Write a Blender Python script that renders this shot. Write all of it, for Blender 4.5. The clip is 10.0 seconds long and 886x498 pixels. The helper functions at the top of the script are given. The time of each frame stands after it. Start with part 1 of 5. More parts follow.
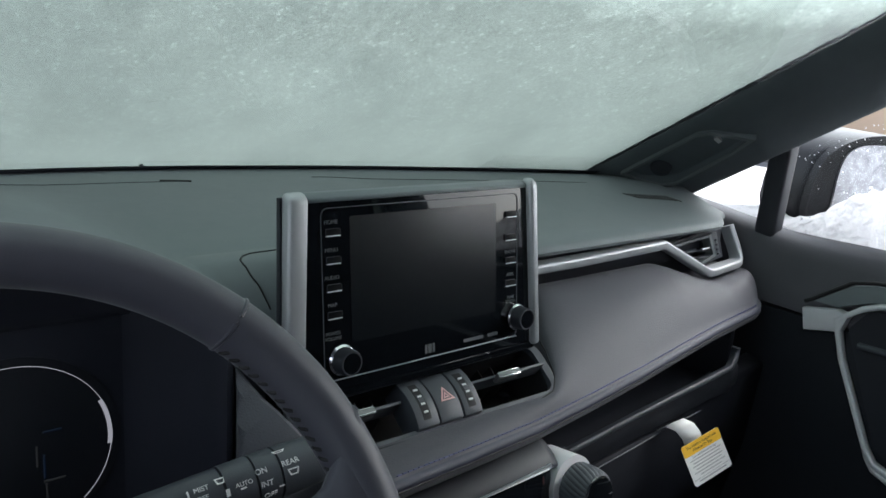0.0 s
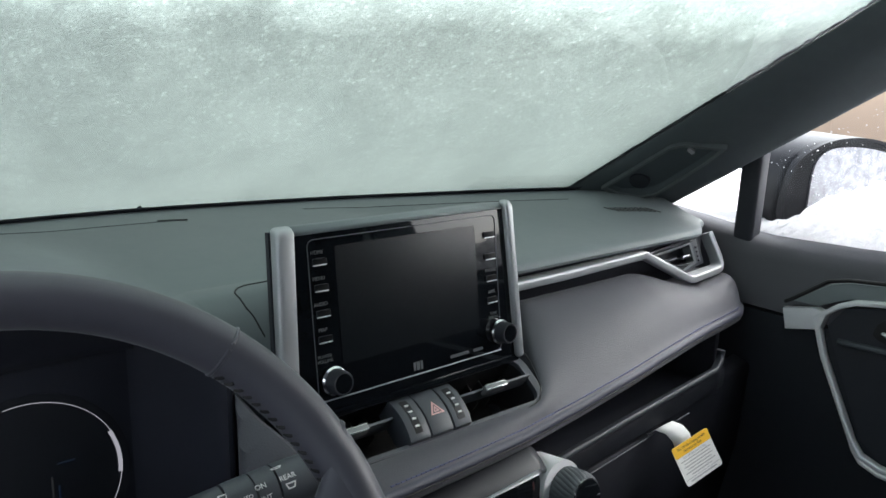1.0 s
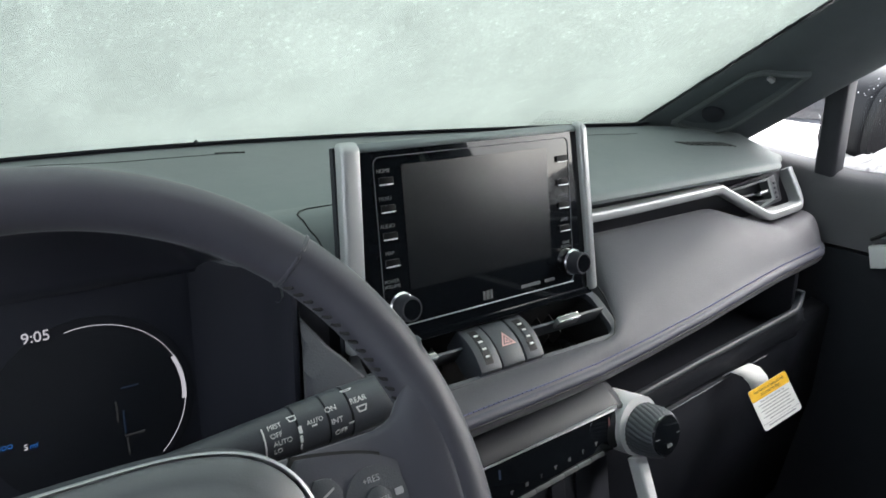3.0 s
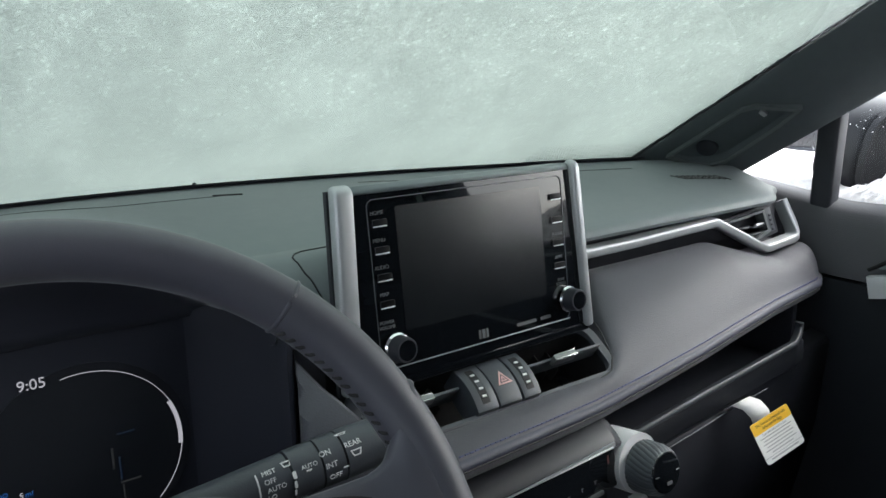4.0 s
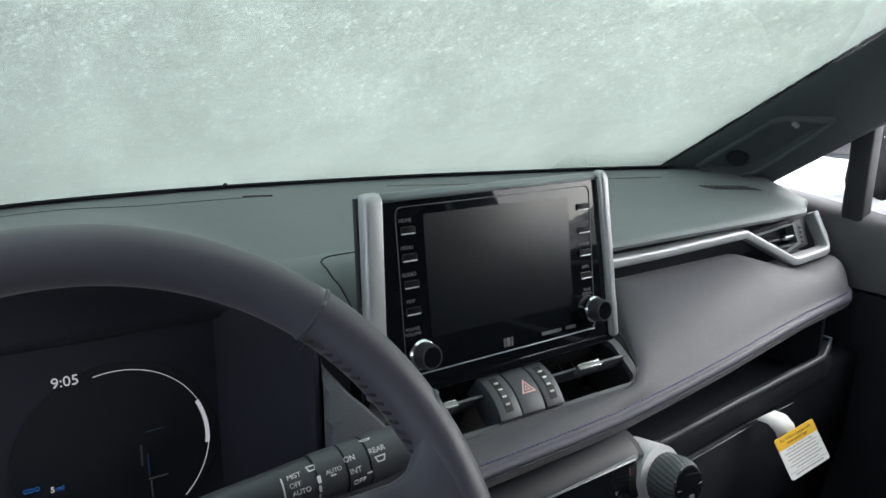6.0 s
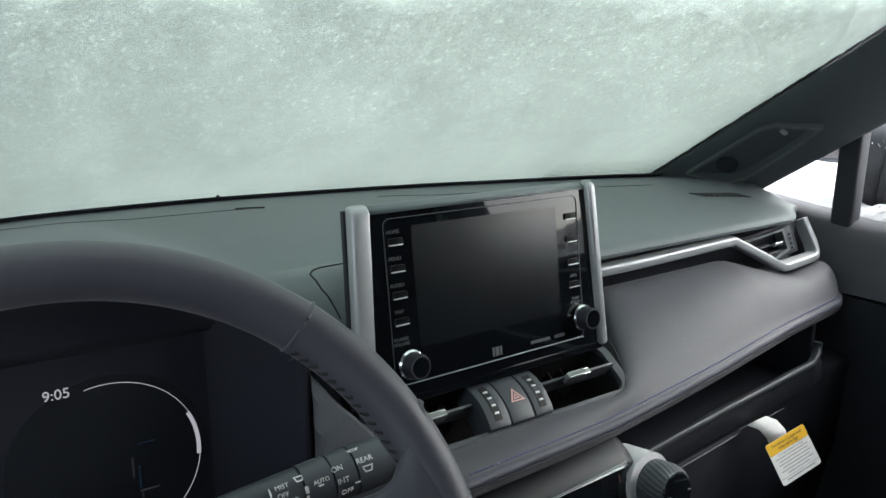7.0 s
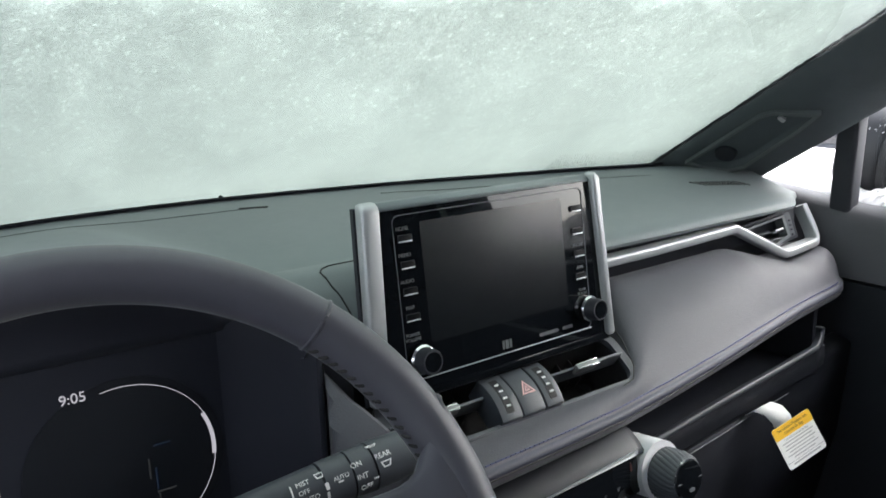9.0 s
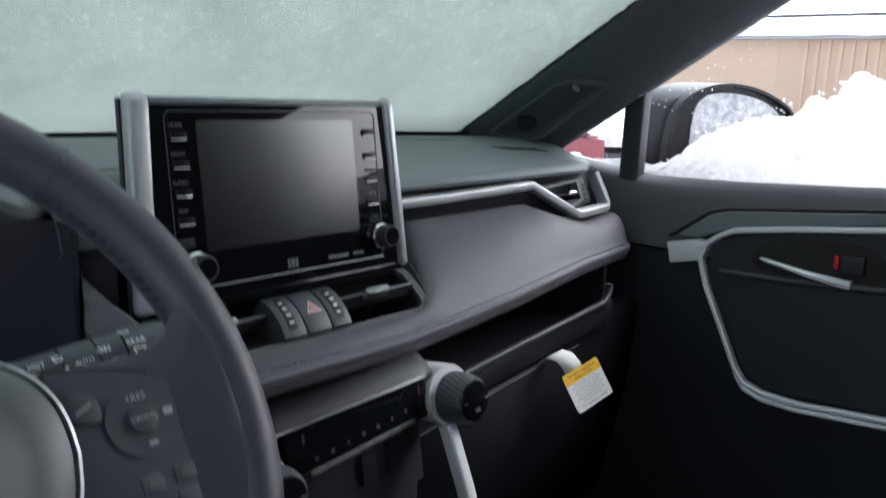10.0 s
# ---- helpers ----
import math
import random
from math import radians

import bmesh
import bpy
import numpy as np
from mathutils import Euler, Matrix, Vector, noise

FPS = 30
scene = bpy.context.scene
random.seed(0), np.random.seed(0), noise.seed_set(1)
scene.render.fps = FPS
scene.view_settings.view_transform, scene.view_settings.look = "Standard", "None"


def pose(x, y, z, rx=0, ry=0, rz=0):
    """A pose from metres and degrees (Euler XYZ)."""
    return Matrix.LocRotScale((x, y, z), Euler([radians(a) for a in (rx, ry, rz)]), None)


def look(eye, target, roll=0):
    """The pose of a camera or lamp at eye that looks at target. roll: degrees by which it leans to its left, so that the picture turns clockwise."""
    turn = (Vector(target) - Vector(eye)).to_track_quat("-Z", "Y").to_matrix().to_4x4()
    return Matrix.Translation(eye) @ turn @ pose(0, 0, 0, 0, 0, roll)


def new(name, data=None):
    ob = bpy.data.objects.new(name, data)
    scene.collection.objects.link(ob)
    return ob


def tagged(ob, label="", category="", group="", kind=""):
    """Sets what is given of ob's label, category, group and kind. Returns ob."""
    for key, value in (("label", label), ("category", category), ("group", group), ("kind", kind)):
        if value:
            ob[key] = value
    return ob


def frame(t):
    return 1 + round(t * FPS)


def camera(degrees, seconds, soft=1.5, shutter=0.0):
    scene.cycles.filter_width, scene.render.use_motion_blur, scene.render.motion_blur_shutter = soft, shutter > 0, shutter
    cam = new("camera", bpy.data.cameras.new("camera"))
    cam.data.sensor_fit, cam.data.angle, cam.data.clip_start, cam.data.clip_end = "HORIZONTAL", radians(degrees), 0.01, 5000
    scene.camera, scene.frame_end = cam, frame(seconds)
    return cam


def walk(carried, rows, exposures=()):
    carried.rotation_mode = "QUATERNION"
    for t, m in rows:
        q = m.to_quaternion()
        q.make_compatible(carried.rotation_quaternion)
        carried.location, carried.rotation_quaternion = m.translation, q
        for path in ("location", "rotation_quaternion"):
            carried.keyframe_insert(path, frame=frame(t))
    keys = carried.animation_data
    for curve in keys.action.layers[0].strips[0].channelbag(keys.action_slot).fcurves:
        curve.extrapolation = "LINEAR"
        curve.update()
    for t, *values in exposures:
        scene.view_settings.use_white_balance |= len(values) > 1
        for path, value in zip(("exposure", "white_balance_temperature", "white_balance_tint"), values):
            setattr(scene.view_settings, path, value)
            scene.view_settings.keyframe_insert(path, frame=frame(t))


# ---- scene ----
cam = camera(58.2, 10.0, 1.5, 0.4)
PATH = [
    (0, (-0.444, 0.01, 1.333), (0.797, 1.49, 0.815), 4.8),
    (0.5, (-0.462, 0.01, 1.338), (0.801, 1.473, 0.823), 3.1),
    (0.8, (-0.466, -0.024, 1.351), (0.79, 1.456, 0.869), 2.5),
    (1, (-0.456, -0.037, 1.347), (0.785, 1.46, 0.879), 1.5),
    (1.2, (-0.451, -0.028, 1.346), (0.771, 1.488, 0.889), 1.0),
    (1.5, (-0.454, -0.017, 1.345), (0.733, 1.519, 0.861), 0.8),
    (2, (-0.456, 0.0, 1.301), (0.678, 1.538, 0.71), 0.5),
    (2.5, (-0.458, 0.003, 1.301), (0.654, 1.556, 0.708), 0.3),
    (3, (-0.452, 0.0, 1.303), (0.679, 1.549, 0.737), 0.5),
    (3.2, (-0.45, -0.007, 1.308), (0.688, 1.547, 0.771), 0.3),
    (4.3, (-0.447, -0.006, 1.31), (0.683, 1.571, 0.823), -0.8),
    (4.5, (-0.447, -0.006, 1.308), (0.673, 1.573, 0.807), -0.9),
    (5, (-0.455, -0.002, 1.312), (0.643, 1.589, 0.798), -0.5),
    (5.5, (-0.456, -0.003, 1.306), (0.626, 1.603, 0.805), -0.1),
    (5.7, (-0.454, -0.004, 1.314), (0.632, 1.602, 0.821), 0.5),
    (7, (-0.446, -0.018, 1.323), (0.646, 1.591, 0.854), -0.1),
    (7.5, (-0.445, -0.018, 1.326), (0.632, 1.595, 0.838), -1.1),
    (8, (-0.439, -0.011, 1.287), (0.622, 1.599, 0.755), -2.7),
    (8.5, (-0.441, -0.015, 1.302), (0.614, 1.595, 0.758), -2.6),
    (9, (-0.459, -0.014, 1.325), (0.643, 1.584, 0.842), -1.4),
    (9.5, (-0.48, -0.037, 1.316), (0.762, 1.476, 0.908), -3.0),
    (9.7, (-0.453, -0.049, 1.287), (0.872, 1.396, 0.891), -1.7),
    (9.8, (-0.441, -0.054, 1.269), (0.943, 1.33, 0.859), 0.0),
    (10, (-0.431, -0.045, 1.222), (0.999, 1.29, 0.804), 2.1),
]
walk(cam, [(t, look(eye, target, roll)) for t, eye, target, roll in PATH],
     [(0.0, 1.34, 6100, 7), (0.5, 1.68, 6200, 8), (1.0, 1.62, 6250, 8), (1.5, 1.55, 6200, 7), (2.0, 2.05, 6450, 9), (3.0, 2.1, 6450, 9), (4.5, 1.65, 6250, 6), (5.0, 1.8, 6350, 8), (5.5, 1.88, 6350, 8),
      (7.0, 1.75, 6350, 6), (7.5, 1.8, 6350, 7), (8.0, 2.0, 6400, 8), (8.5, 2.1, 6400, 9), (9.0, 2.05, 6400, 9), (9.5, 1.7, 6250, 8), (10.0, 1.45, 6050, 10)])

# ---- light: overcast winter sky ----
world = bpy.data.worlds.new("overcast_sky")
scene.world = world
world.use_nodes = True
wn, wl = world.node_tree.nodes, world.node_tree.links
sky = wn.new("ShaderNodeTexSky")
sky.sky_type = "NISHITA"
sky.sun_disc = False
sky.sun_elevation, sky.sun_rotation = radians(42), radians(105)
sky.dust_density, sky.air_density = 4.0, 1.0
pale = wn.new("ShaderNodeHueSaturation")
pale.inputs["Saturation"].default_value = 0.3
wl.new(sky.outputs[0], pale.inputs["Color"])
wl.new(pale.outputs[0], wn["Background"].inputs["Color"])
wn["Background"].inputs["Strength"].default_value = 0.24
sun = new("sun", bpy.data.lights.new("sun", "SUN"))
sun.data.energy, sun.data.angle, sun.data.color = 0.72, radians(90), (1.0, 0.985, 0.96)
sun.matrix_world = look((0, 0, 6), (-0.72, 0.19, 5.33))


# ---- materials ----
def mat(name, c1, c2=None, scale=40.0, rough=0.5, rough_vary=0.08, bump=0.0, bump_scale=600.0, metal=0.0, spec=0.5,
        kind="noise", detail=4.0, coat=0.0, sheen=0.0, ior=1.5):
    """A principled surface with two colours mixed by large noise, varied gloss and a fine grain."""
    m = bpy.data.materials.new(name)
    m.use_nodes = True
    n, l = m.node_tree.nodes, m.node_tree.links
    b = n["Principled BSDF"]
    co = n.new("ShaderNodeTexCoord")
    big = n.new("ShaderNodeTexNoise")
    big.inputs["Scale"].default_value, big.inputs["Detail"].default_value = scale, detail
    l.new(co.outputs["Object"], big.inputs["Vector"])
    mix = n.new("ShaderNodeMix")
    mix.data_type = "RGBA"
    l.new(big.outputs["Fac"], mix.inputs["Factor"])
    mix.inputs["A"].default_value = (*c1, 1)
    mix.inputs["B"].default_value = (*(c2 or [v * 0.8 for v in c1]), 1)
    l.new(mix.outputs["Result"], b.inputs["Base Color"])
    ramp = n.new("ShaderNodeMapRange")
    ramp.inputs["To Min"].default_value, ramp.inputs["To Max"].default_value = rough - rough_vary, rough + rough_vary
    fine = n.new("ShaderNodeTexNoise")
    fine.inputs["Scale"].default_value, fine.inputs["Detail"].default_value = scale * 6, 3.0
    l.new(co.outputs["Object"], fine.inputs["Vector"])
    l.new(fine.outputs["Fac"], ramp.inputs["Value"])
    l.new(ramp.outputs["Result"], b.inputs["Roughness"])
    b.inputs["Metallic"].default_value, b.inputs["Specular IOR Level"].default_value = metal, spec
    b.inputs["Coat Weight"].default_value = coat
    b.inputs["Coat Roughness"].default_value = 0.05
    b.inputs["Sheen Weight"].default_value, b.inputs["Sheen Roughness"].default_value = sheen, 0.45
    b.inputs["IOR"].default_value = ior
    if bump:
        if kind == "leather":
            g = n.new("ShaderNodeTexVoronoi")
            g.feature = "DISTANCE_TO_EDGE"
            out = g.outputs["Distance"]
        else:
            g = n.new("ShaderNodeTexNoise")
            g.inputs["Detail"].default_value = 2.0
            out = g.outputs["Fac"]
        g.inputs["Scale"].default_value = bump_scale
        l.new(co.outputs["Object"], g.inputs["Vector"])
        bp = n.new("ShaderNodeBump")
        bp.inputs["Strength"].default_value, bp.inputs["Distance"].default_value = bump, 0.0006
        l.new(out, bp.inputs["Height"])
        l.new(bp.outputs["Normal"], b.inputs["Normal"])
    return m


def glow(name, colour, strength):
    m = bpy.data.materials.new(name)
    m.use_nodes = True
    b = m.node_tree.nodes["Principled BSDF"]
    b.inputs["Base Color"].default_value = (0.02, 0.02, 0.02, 1)
    b.inputs["Emission Color"].default_value, b.inputs["Emission Strength"].default_value = (*colour, 1), strength
    return m


def pane_material(name, tint=(1, 1, 1)):
    m = bpy.data.materials.new(name)
    m.use_nodes = True
    n, l = m.node_tree.nodes, m.node_tree.links
    n.remove(n["Principled BSDF"])
    clear, gloss, mix, fres = (n.new("ShaderNode" + k) for k in ("BsdfTransparent", "BsdfGlossy", "MixShader", "Fresnel"))
    clear.inputs["Color"].default_value = (*tint, 1)
    gloss.inputs["Roughness"].default_value = 0.02
    fres.inputs["IOR"].default_value = 1.45
    l.new(fres.outputs[0], mix.inputs[0])
    l.new(clear.outputs[0], mix.inputs[1])
    l.new(gloss.outputs[0], mix.inputs[2])
    l.new(mix.outputs[0], n["Material Output"].inputs["Surface"])
    return m


def ice_material():
    """Wet snow lying on glass: light comes through it, unevenly where it is thick, with a fine crystal grain."""
    m = bpy.data.materials.new("snow_on_glass")
    m.use_nodes = True
    n, l = m.node_tree.nodes, m.node_tree.links
    n.remove(n["Principled BSDF"])
    co = n.new("ShaderNodeTexCoord")
    lay = n.new("ShaderNodeMapping")
    lay.inputs["Scale"].default_value = (1.0, 0.75, 0.75)
    l.new(co.outputs["Object"], lay.inputs["Vector"])
    apart = n.new("ShaderNodeSeparateXYZ")
    l.new(co.outputs["Object"], apart.inputs[0])

    def noise_node(scale, detail, rough=0.5, distort=0.0):
        t = n.new("ShaderNodeTexNoise")
        t.inputs["Scale"].default_value, t.inputs["Detail"].default_value = scale, detail
        t.inputs["Roughness"].default_value, t.inputs["Distortion"].default_value = rough, distort
        l.new(lay.outputs["Vector"], t.inputs["Vector"])
        return t.outputs["Fac"]

    def ranged(value, a, b, c, d):
        r = n.new("ShaderNodeMapRange")
        for k, v in zip(("From Min", "From Max", "To Min", "To Max"), (a, b, c, d)):
            r.inputs[k].default_value = v
        l.new(value, r.inputs["Value"])
        return r.outputs["Result"]

    def maths(op, a, b):
        q = n.new("ShaderNodeMath")
        q.operation = op
        l.new(a, q.inputs[0])
        l.new(b, q.inputs[1])
        return q.outputs[0]

    drift = ranged(noise_node(9, 6, 0.65, 0.3), 0.32, 0.68, 0.84, 1.08)
    flow = ranged(noise_node(62, 6, 0.68, 0.4), 0.3, 0.7, 0.84, 1.17)
    cell = n.new("ShaderNodeTexVoronoi")
    cell.inputs["Scale"].default_value = 230
    l.new(lay.outputs["Vector"], cell.inputs["Vector"])
    grain = ranged(cell.outputs["Distance"], 0.0, 0.75, 1.1, 0.9)
    grit = ranged(noise_node(430, 5, 0.9, 0.3), 0.36, 0.64, 0.55, 1.45)
    hue = n.new("ShaderNodeSeparateColor")
    l.new(cell.outputs["Color"], hue.inputs[0])
    spark = ranged(hue.outputs[0], 0.91, 0.96, 1.0, 1.4)
    rough = maths("MULTIPLY", maths("MULTIPLY", flow, spark), maths("MULTIPLY", grain, grit))
    calm = n.new("ShaderNodeMix")
    l.new(ranged(apart.outputs["Z"], 1.14, 1.34, 0.3, 1.0), calm.inputs["Factor"])
    calm.inputs["A"].default_value = 1.0
    l.new(rough, calm.inputs["B"])
    thin = ranged(apart.outputs["Z"], 1.14, 1.45, 1.06, 1.08)
    cloud = n.new("ShaderNodeMath")
    cloud.operation = "MULTIPLY_ADD"
    l.new(noise_node(16, 5, 0.65), cloud.inputs[0])
    cloud.inputs[1].default_value = 0.09
    l.new(apart.outputs["Z"], cloud.inputs[2])
    bare = ranged(cloud.outputs[0], 1.415, 1.455, 1.0, 2.0)
    thick = maths("MULTIPLY", maths("MULTIPLY", maths("MULTIPLY", drift, calm.outputs["Result"]), thin), bare)
    tint = n.new("ShaderNodeMix")
    tint.data_type = "RGBA"
    tint.inputs["A"].default_value, tint.inputs["B"].default_value = (0.0, 0.0, 0.0, 1), (0.42, 0.493, 0.443, 1)
    l.new(ranged(thick, 0.0, 2.8, 0.0, 1.0), tint.inputs["Factor"])
    dif, trans, mix = (n.new("ShaderNode" + k) for k in ("BsdfDiffuse", "BsdfTranslucent", "MixShader"))
    dif.inputs["Color"].default_value = (0.8, 0.83, 0.82, 1)
    l.new(tint.outputs["Result"], trans.inputs["Color"])
    mix.inputs[0].default_value = 0.75
    l.new(dif.outputs[0], mix.inputs[1])
    l.new(trans.outputs[0], mix.inputs[2])
    l.new(mix.outputs[0], n["Material Output"].inputs["Surface"])
    return m


def piled_snow_material():
    """Loose snow that lets some light through."""
    m = bpy.data.materials.new("loose_snow")
    m.use_nodes = True
    n, l = m.node_tree.nodes, m.node_tree.links
    n.remove(n["Principled BSDF"])
    co, tex, mix_c = n.new("ShaderNodeTexCoord"), n.new("ShaderNodeTexNoise"), n.new("ShaderNodeMix")
    tex.inputs["Scale"].default_value, tex.inputs["Detail"].default_value = 110, 10
    l.new(co.outputs["Object"], tex.inputs["Vector"])
    mix_c.data_type = "RGBA"
    mix_c.inputs["A"].default_value, mix_c.inputs["B"].default_value = (0.68, 0.685, 0.7, 1), (0.91, 0.905, 0.91, 1)
    l.new(tex.outputs["Fac"], mix_c.inputs["Factor"])
    dif, trans, mix, bp = (n.new("ShaderNode" + k) for k in ("BsdfDiffuse", "BsdfTranslucent", "MixShader", "Bump"))
    bp.inputs["Strength"].default_value, bp.inputs["Distance"].default_value = 0.9, 0.006
    l.new(tex.outputs["Fac"], bp.inputs["Height"])
    for s in (dif, trans):
        l.new(mix_c.outputs["Result"], s.inputs["Color"])
        l.new(bp.outputs["Normal"], s.inputs["Normal"])
    mix.inputs[0].default_value = 0.6
    l.new(dif.outputs[0], mix.inputs[1])
    l.new(trans.outputs[0], mix.inputs[2])
    l.new(mix.outputs[0], n["Material Output"].inputs["Surface"])
    return m


LOOSE = piled_snow_material()
PAD = mat("soft_touch_dash", (0.182, 0.206, 0.216), (0.158, 0.18, 0.188), 12, 0.58, 0.05, 0.2, 700, spec=0.34, kind="leather", sheen=0.04)
HIDE = mat("stitched_dark_hide", (0.08, 0.08, 0.094), (0.068, 0.068, 0.081), 14, 0.6, 0.05, 0.6, 380, spec=0.32, kind="leather", sheen=0.1)
WHEEL = mat("wheel_leather", (0.053, 0.053, 0.07), (0.045, 0.045, 0.06), 20, 0.52, 0.05, 0.1, 900, spec=0.6, kind="leather", sheen=0.12)
COVER = mat("airbag_plastic", (0.088, 0.098, 0.106), (0.078, 0.087, 0.094), 15, 0.42, 0.04, 0.1, 900, sheen=0.12)
SHROUD = mat("cluster_shroud", (0.06, 0.063, 0.08), (0.05, 0.053, 0.068), 15, 0.5, 0.05, 0.15, 900)
HOUSE = mat("instrument_housing", (0.034, 0.034, 0.045), (0.029, 0.029, 0.038), 12, 0.5, 0.06, 0.1, 900)
LENS = mat("smoked_lens", (0.034, 0.036, 0.047), (0.029, 0.031, 0.041), 6, 0.3, 0.02, spec=0.3)
PLASTIC = mat("black_moulded_plastic", (0.06, 0.067, 0.078), (0.05, 0.056, 0.066), 25, 0.47, 0.06, 0.3, 900)
DARK = mat("deep_black_plastic", (0.024, 0.026, 0.034), (0.019, 0.021, 0.028), 20, 0.55, 0.05, spec=0.4)
GLOSS = mat("piano_black", (0.006, 0.0075, 0.0095), (0.005, 0.006, 0.008), 10, 0.05, 0.02, spec=0.25)
SCREEN = mat("matt_display_glass", (0.005, 0.007, 0.0095), (0.0045, 0.006, 0.008), 6, 0.2, 0.01, ior=1.75)
SILVER = mat("satin_silver", (0.44, 0.455, 0.47), (0.39, 0.405, 0.42), 30, 0.42, 0.05, 0.08, 900, metal=0.45)
# Paler copy of the satin silver, for parts that catch more light.
BRIGHT = mat("lit_satin_silver", (0.87, 0.87, 0.89), (0.81, 0.81, 0.83), 30, 0.3, 0.05, 0.06, 900, metal=0.25)
CHROME = mat("bright_chrome", (0.8, 0.8, 0.82), (0.75, 0.75, 0.77), 30, 0.14, 0.04, metal=1.0)
CLOTH = mat("pillar_cloth", (0.076, 0.091, 0.099), (0.064, 0.077, 0.084), 60, 0.85, 0.05, 0.5, 1500)
PODRIM = mat("pod_trim", (0.11, 0.125, 0.13), (0.095, 0.108, 0.113), 40, 0.5, 0.05, 0.2, 900)
LINER = mat("black_headliner_cloth", (0.12, 0.123, 0.13), (0.103, 0.106, 0.112), 40, 0.9, 0.05, 0.3, 900)
GLOVE = mat("satin_black_plastic", (0.022, 0.024, 0.03), (0.018, 0.02, 0.025), 20, 0.44, 0.05, 0.25, 900, spec=0.28)
DOORSOFT = mat("soft_door_trim", (0.09, 0.09, 0.102), (0.077, 0.077, 0.087), 14, 0.6, 0.05, 0.5, 380, spec=0.35, kind="leather", sheen=0.1)
CARPET = mat("black_carpet", (0.012, 0.012, 0.013), (0.008, 0.008, 0.009), 80, 0.95, 0.03, 0.8, 900)
PIPE = mat("blue_grey_piping", (0.05, 0.052, 0.074), (0.043, 0.045, 0.064), 30, 0.55, 0.05, 0.2, 900, spec=0.3)
BLUE = mat("blue_thread", (0.052, 0.06, 0.17), (0.043, 0.05, 0.14), 80, 0.6)
WPRINT = mat("soft_white_print", (0.38, 0.38, 0.4), (0.33, 0.33, 0.35), 90, 0.6)
SEAM = mat("seam_shadow_gap", (0.008, 0.008, 0.009), (0.006, 0.006, 0.007), 30, 0.7)
INK = mat("white_print", (0.8, 0.8, 0.8), (0.74, 0.74, 0.74), 90, 0.6)
DIM = mat("grey_print", (0.1, 0.104, 0.108), (0.085, 0.089, 0.093), 90, 0.6)
KEYGREY = mat("satin_grey_key", (0.2, 0.205, 0.21), (0.17, 0.175, 0.18), 60, 0.35, 0.05, metal=0.3)
KEYBLACK = mat("black_key_face", (0.004, 0.0045, 0.0055), (0.0035, 0.004, 0.005), 60, 0.35, 0.05, spec=0.12)
RED = mat("red_print", (0.74, 0.46, 0.45), (0.68, 0.41, 0.4), 90, 0.5)
PAPER = mat("white_label_paper", (0.78, 0.78, 0.77), (0.73, 0.73, 0.72), 60, 0.6)
AMBER = mat("amber_label_print", (0.85, 0.5, 0.02), (0.8, 0.46, 0.02), 60, 0.55)
SNOW = mat("fresh_snow", (0.85, 0.86, 0.88), (0.78, 0.8, 0.83), 9, 0.8, 0.05, 0.9, 60, detail=8)
CARBLACK = mat("black_car_paint", (0.008, 0.008, 0.01), (0.006, 0.006, 0.008), 20, 0.35, 0.05, spec=0.2)
ICE = ice_material()

GLASS = pane_material("clear_glass")
TINTED = pane_material("dark_rear_glass", (0.03, 0.032, 0.034))
LIT = glow("lit_white_glyph", (0.85, 0.82, 0.9), 0.14)
LITBLUE = glow("lit_blue_glyph", (0.03, 0.2, 0.7), 0.12)


# ---- builders ----
def ease(a, b, x):
    t = min(1.0, max(0.0, (x - a) / (b - a)))
    return t * t * (3 - 2 * t)


def curve_at(x, xs, ys):
    return float(np.interp(x, xs, ys))


def thing(name, base, label, category, group="", kind=""):
    ob = new(name)
    ob.empty_display_size = 0.05
    ob.location = base
    return tagged(ob, label, category, group, kind)


def part(name, bm, material, parent=None, label="", sharp=38, thick=0.0, facing=None):
    bmesh.ops.recalc_face_normals(bm, faces=bm.faces)
    if facing and sum((f.normal * f.calc_area() for f in bm.faces), Vector()).dot(Vector(facing)) < 0:
        bmesh.ops.reverse_faces(bm, faces=bm.faces)
    me = bpy.data.meshes.new(name)
    bm.to_mesh(me)
    bm.free()
    me.materials.append(material)
    for p in me.polygons:
        p.use_smooth = True
    me.set_sharp_from_angle(angle=radians(sharp))
    ob = new(name, me)
    if parent:
        ob.parent = parent
        if parent.type == "EMPTY":
            ob.matrix_parent_inverse = Matrix.Translation(-parent.location)
    if thick:
        s = ob.modifiers.new("thickness", "SOLIDIFY")
        s.thickness, s.offset = thick, -1
    return tagged(ob, label)


def structure(name, bm, material, label, category, sharp=38, thick=0.0, facing=None):
    return tagged(part(name, bm, material, None, "", sharp, thick, facing), label, category, "", "structure")


def join(*bms):
    out = bms[0]
    for b in bms[1:]:
        me = bpy.data.meshes.new("tmp")
        b.to_mesh(me)
        out.from_mesh(me)
        bpy.data.meshes.remove(me)
        b.free()
    return out


def axes(origin, u, v):
    u, v = Vector(u).normalized(), Vector(v).normalized()
    n = u.cross(v).normalized()
    v = n.cross(u)
    return Matrix((( u.x, v.x, n.x, origin[0]), (u.y, v.y, n.y, origin[1]), (u.z, v.z, n.z, origin[2]), (0, 0, 0, 1)))


